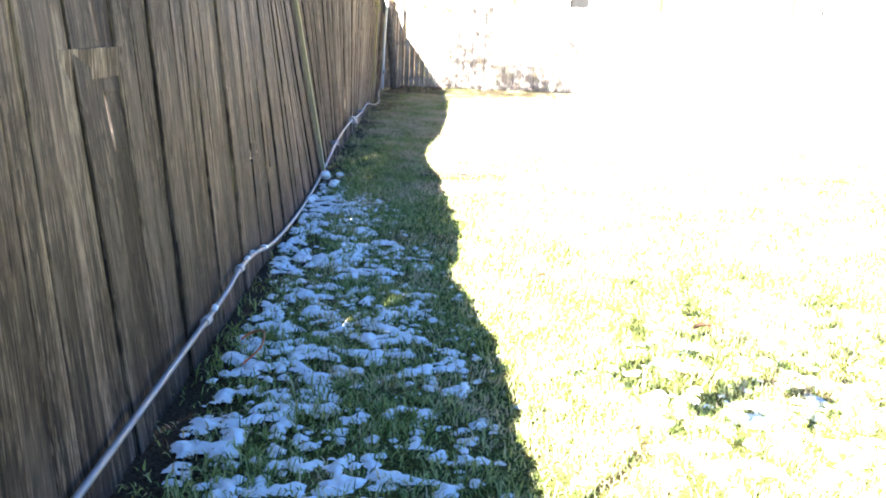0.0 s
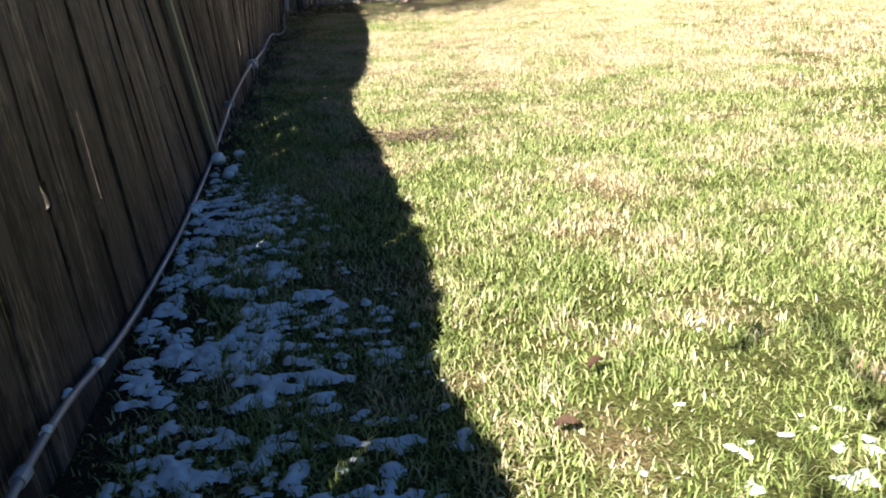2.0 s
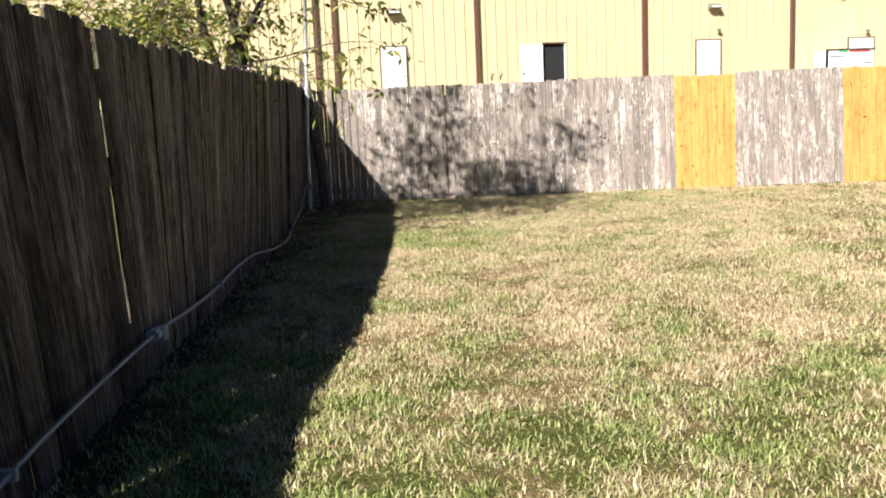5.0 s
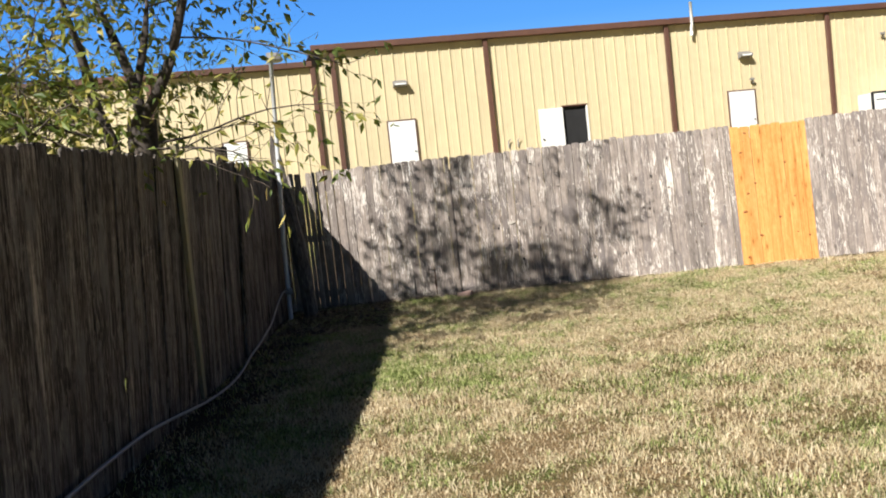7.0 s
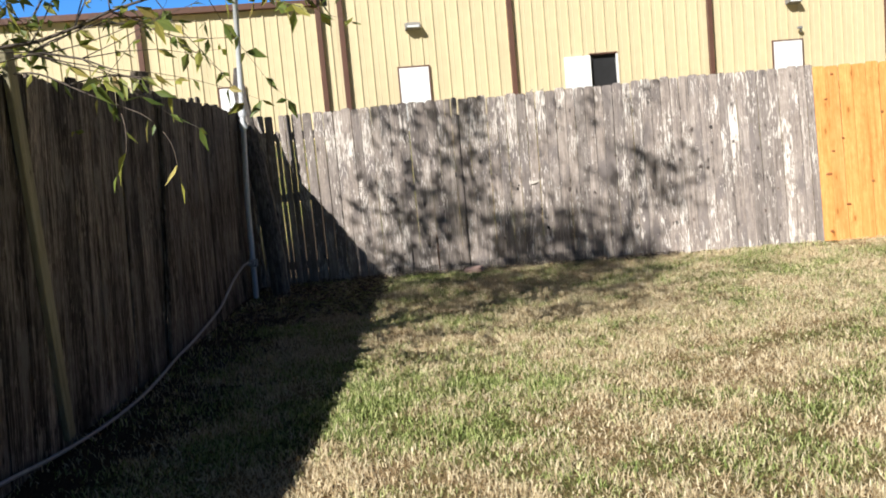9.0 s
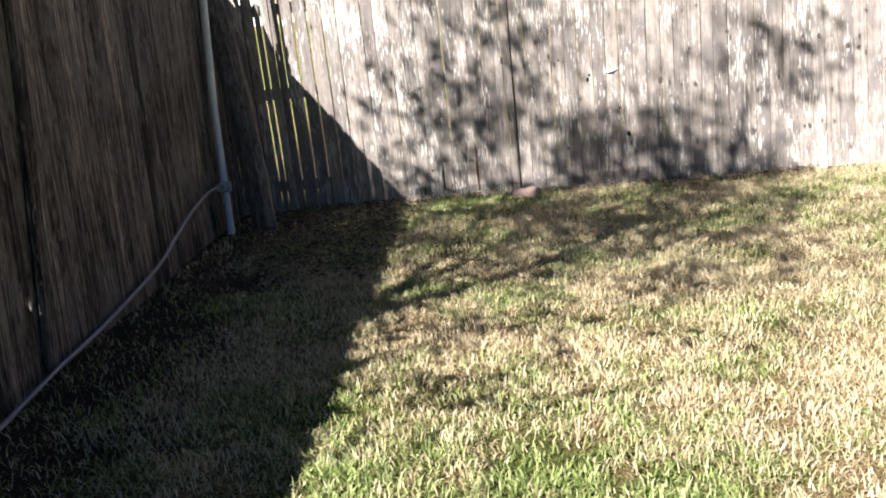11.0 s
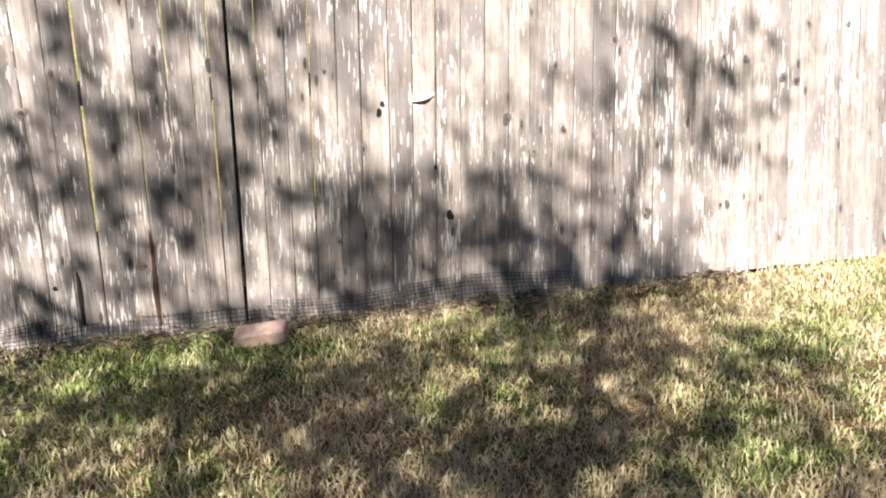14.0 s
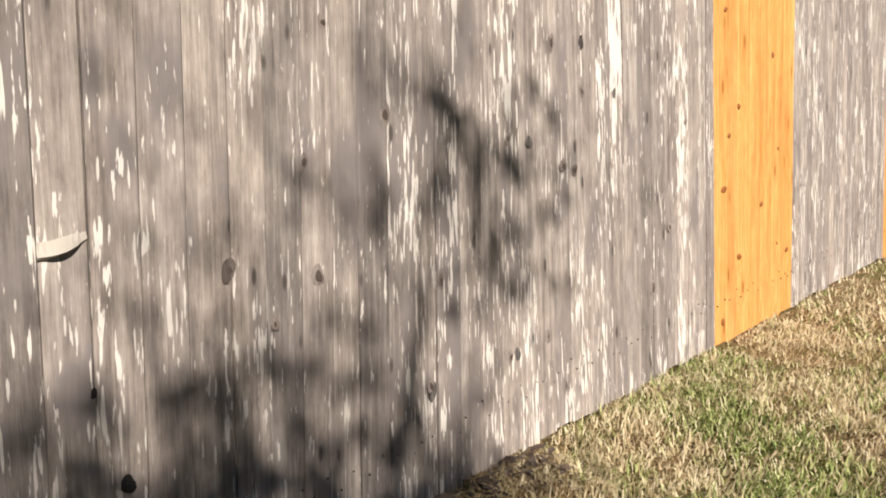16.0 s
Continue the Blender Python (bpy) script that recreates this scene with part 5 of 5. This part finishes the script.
# ---- litter on the lawn ----
def build_litter():
    rng = random.Random(13)
    spots = [(0.571, 2.88), (0.43, 2.55), (1.25, 2.15), (-1.63, 11.35), (-1.82, 16.55), (-1.45, 17.3), (-1.25, 17.6), (-1.7, 17.9), (-0.9, 18.2)]
    for i, (x, y) in enumerate(spots):
        bm = bmesh.new()
        s = rng.uniform(0.028, 0.042)
        cols = []
        for k in range(6):
            t = k / 5
            w = s * 0.55 * math.sin(math.pi * (0.08 + 0.86 * t))
            z = 0.012 * math.sin(t * 3.1) + 0.02
            cols.append([bm.verts.new((-w, (t - 0.5) * 2 * s, z + 0.012)), bm.verts.new((0, (t - 0.5) * 2 * s, z)), bm.verts.new((w, (t - 0.5) * 2 * s, z + 0.016))])
        for a, b in zip(cols, cols[1:]):
            for k in range(2):
                bm.faces.new((a[k], a[k + 1], b[k + 1], b[k]))
        bmesh.ops.solidify(bm, geom=bm.faces[:], thickness=0.0015)
        ob = part("dead_leaf", bm, M_DEAD)
        ob.matrix_basis = pose(x, y, 0.035, rng.uniform(-20, 20), rng.uniform(-20, 20), rng.uniform(0, 360))
        tagged(ob, "curled brown dead leaf lying on the grass", "leaf", "dead leaves on the lawn")
    # loose dry clippings: the brown patch and the foot of the back fence
    vs, fs = [], []
    for k in range(900):
        if k < 420:
            x, y = 0.06 + rng.gauss(0, 0.17), 6.33 + rng.gauss(0, 0.13)
        else:
            x, y = rng.uniform(-1.2, 2.2), 19.14 + rng.gauss(0, 0.06)
            if y > 19.23:
                y = 19.2
        a, L = rng.uniform(0, 6.28), rng.uniform(0.05, 0.14)
        z = 0.03 + rng.uniform(0, 0.03)
        d = Vector((math.cos(a), math.sin(a), rng.uniform(-0.12, 0.2))) * L
        if y > 18 and y + d.y > 19.25:
            d.y = -abs(d.y)
        s = Vector((-math.sin(a), math.cos(a), 0)) * 0.0016
        q = Vector((x, y, z))
        o = len(vs)
        vs += [q - s, q + s, q + d + s * 0.4, q + d - s * 0.4]
        fs.append((o, o + 1, o + 2, o + 3))
    ob = part("straw", to_mesh("straw", vs, fs, M_STRAW), M_STRAW)
    tagged(ob, "loose dry straw and clippings lying on the lawn", "straw", kind="stuff")
    vs, fs = [], []
    for k in range(3300):
        if k > 2900:
            x, y = 0.06 + rng.gauss(0, 0.20), 6.33 + rng.gauss(0, 0.11)
        elif k < 700:
            x, y = rng.uniform(-1.6, 2.4), 19.24 - abs(rng.gauss(0, 0.10))
        else:
            x, y = rng.uniform(-1.95, -0.7), rng.uniform(16.8, 19.2)
        a, L = rng.uniform(0, 6.28), rng.uniform(0.02, 0.07)
        d = Vector((math.cos(a), math.sin(a), rng.uniform(-0.1, 0.4))) * L
        if y + d.y > 19.26:
            d.y = -abs(d.y)
        s = Vector((-math.sin(a), math.cos(a), rng.uniform(-0.3, 0.3))) * L * rng.uniform(0.05, 0.28)
        q = Vector((x, y, 0.02 + rng.uniform(0, 0.025)))
        o = len(vs)
        vs += [q, q + d * 0.5 + s, q + d, q + d * 0.5 - s + Vector((0, 0, 0.006))]
        fs.append((o, o + 1, o + 2, o + 3))
    ob = part("leaf_litter", to_mesh("leaf_litter", vs, fs, M_LITTER), M_LITTER)
    tagged(ob, "dark brown leaf litter along the foot of the fence", "leaf litter", kind="stuff")
    cord = tube("orange_cord", smooth_line([(-0.62, 1.5, 0.03), (-0.58, 1.62, 0.06), (-0.60, 1.75, 0.075), (-0.66, 1.82, 0.05), (-0.7, 1.78, 0.03)], 5), 0.0045, M_ORANGE, None, 6)
    tagged(cord, "loop of thin orange cord lying in the snow", "cord")


build_litter()


# ---- grass ----
def grass_patch(name, x0, x1, y0, y1, per_m2, length, width, seed, label, bent=True):
    rs = np.random.RandomState(seed)
    count = int((x1 - x0) * (y1 - y0) * per_m2)
    x = rs.uniform(x0, x1, count)
    y = rs.uniform(y0, y1, count)
    clump = value_noise(x * 5.5, y * 5.5, seed + 3) * 0.6 + value_noise(x * 15, y * 15, seed + 4) * 0.4
    bare = np.exp(-(((x - 0.06) / 0.24) ** 2 + ((y - 6.33) / 0.17) ** 2))
    worn = np.clip(((x + 0.081 * y + 0.69) / np.interp(y, [9.5, 17.0], [0.30, 1.05]) - 0.15 + 0.8 * (value_noise(x * 2.6, y * 2.6, 31) - 0.5)), 0.14, 1)
    keep = (x > -0.69 - 0.081 * y + 0.02) & (y < 19.27) & (rs.uniform(0, 1, count) < 1.15 * clump + 0.06) & (rs.uniform(0, 1, count) > bare * 0.9) & (rs.uniform(0, 1, count) < worn)
    x, y, clump = x[keep], y[keep], clump[keep]
    if y0 < 6.3:
        clear = (snow_height(x, y) < 0.012) | (rs.uniform(0, 1, len(x)) < 0.10)
        x, y, clump = x[clear], y[clear], clump[clear]
    count = len(x)
    L = length * rs.uniform(0.45, 1.2, count) * (0.6 + 0.8 * clump)
    a = rs.uniform(0, 2 * np.pi, count)
    tilt = np.abs(rs.normal(0.95, 0.36, count)).clip(0, 1.5)
    w = width * rs.uniform(0.6, 1.3, count)
    face = a + np.pi / 2 + rs.normal(0, 0.4, count)
    ux, uy = np.cos(a), np.sin(a)
    sx, sy = np.cos(face) * w / 2, np.sin(face) * w / 2
    # each blade: a wide foot, a bend, a drooping tip
    m_out, m_up = L * 0.55 * np.sin(tilt * 0.6), L * 0.55 * np.cos(tilt * 0.6)
    t_out, t_up = m_out + L * 0.5 * np.sin(tilt * 1.4), np.maximum(m_up + L * 0.5 * np.cos(tilt * 1.4), 0.006)
    co = np.empty((count, 5, 3))
    co[:, 0] = np.stack([x - sx, y - sy, np.zeros(count)], 1)
    co[:, 1] = np.stack([x + sx, y + sy, np.zeros(count)], 1)
    co[:, 2] = np.stack([x + ux * m_out + sx * 0.8, y + uy * m_out + sy * 0.8, m_up], 1)
    co[:, 3] = np.stack([x + ux * m_out - sx * 0.8, y + uy * m_out - sy * 0.8, m_up], 1)
    co[:, 4] = np.stack([x + ux * t_out, y + uy * t_out, t_up], 1)
    co[:, :, 1] = np.minimum(co[:, :, 1], 19.275)
    tri = (np.arange(count)[:, None, None] * 5 + np.array([[0, 1, 2], [0, 2, 3], [3, 2, 4]] if bent else [[0, 1, 4]])[None]).reshape(-1, 3)
    me = bpy.data.meshes.new(name)
    fast_mesh(me, co.reshape(-1, 3), tri, 3)
    me.materials.append(M_GRASS)
    ob = new(name, me)
    tagged(ob, label, "grass", kind="stuff")


LAWN = "short winter grass, dry straw mixed with green blades"
grass_patch("grass", -2.2, 3.0, -1.5, 8.0, 8400, 0.047, 0.0060, 1, LAWN)
grass_patch("grass", -2.2, 3.6, 8.0, 14.0, 8800, 0.044, 0.0056, 2, LAWN)
grass_patch("grass", -2.3, 4.6, 14.0, 19.3, 10800, 0.048, 0.0055, 3, LAWN)
grass_patch("grass", 3.0, 9.0, -1.5, 14.0, 3400, 0.055, 0.012, 4, LAWN, False)
grass_patch("grass", 4.6, 12.5, 14.0, 19.3, 3600, 0.05, 0.011, 5, LAWN, False)
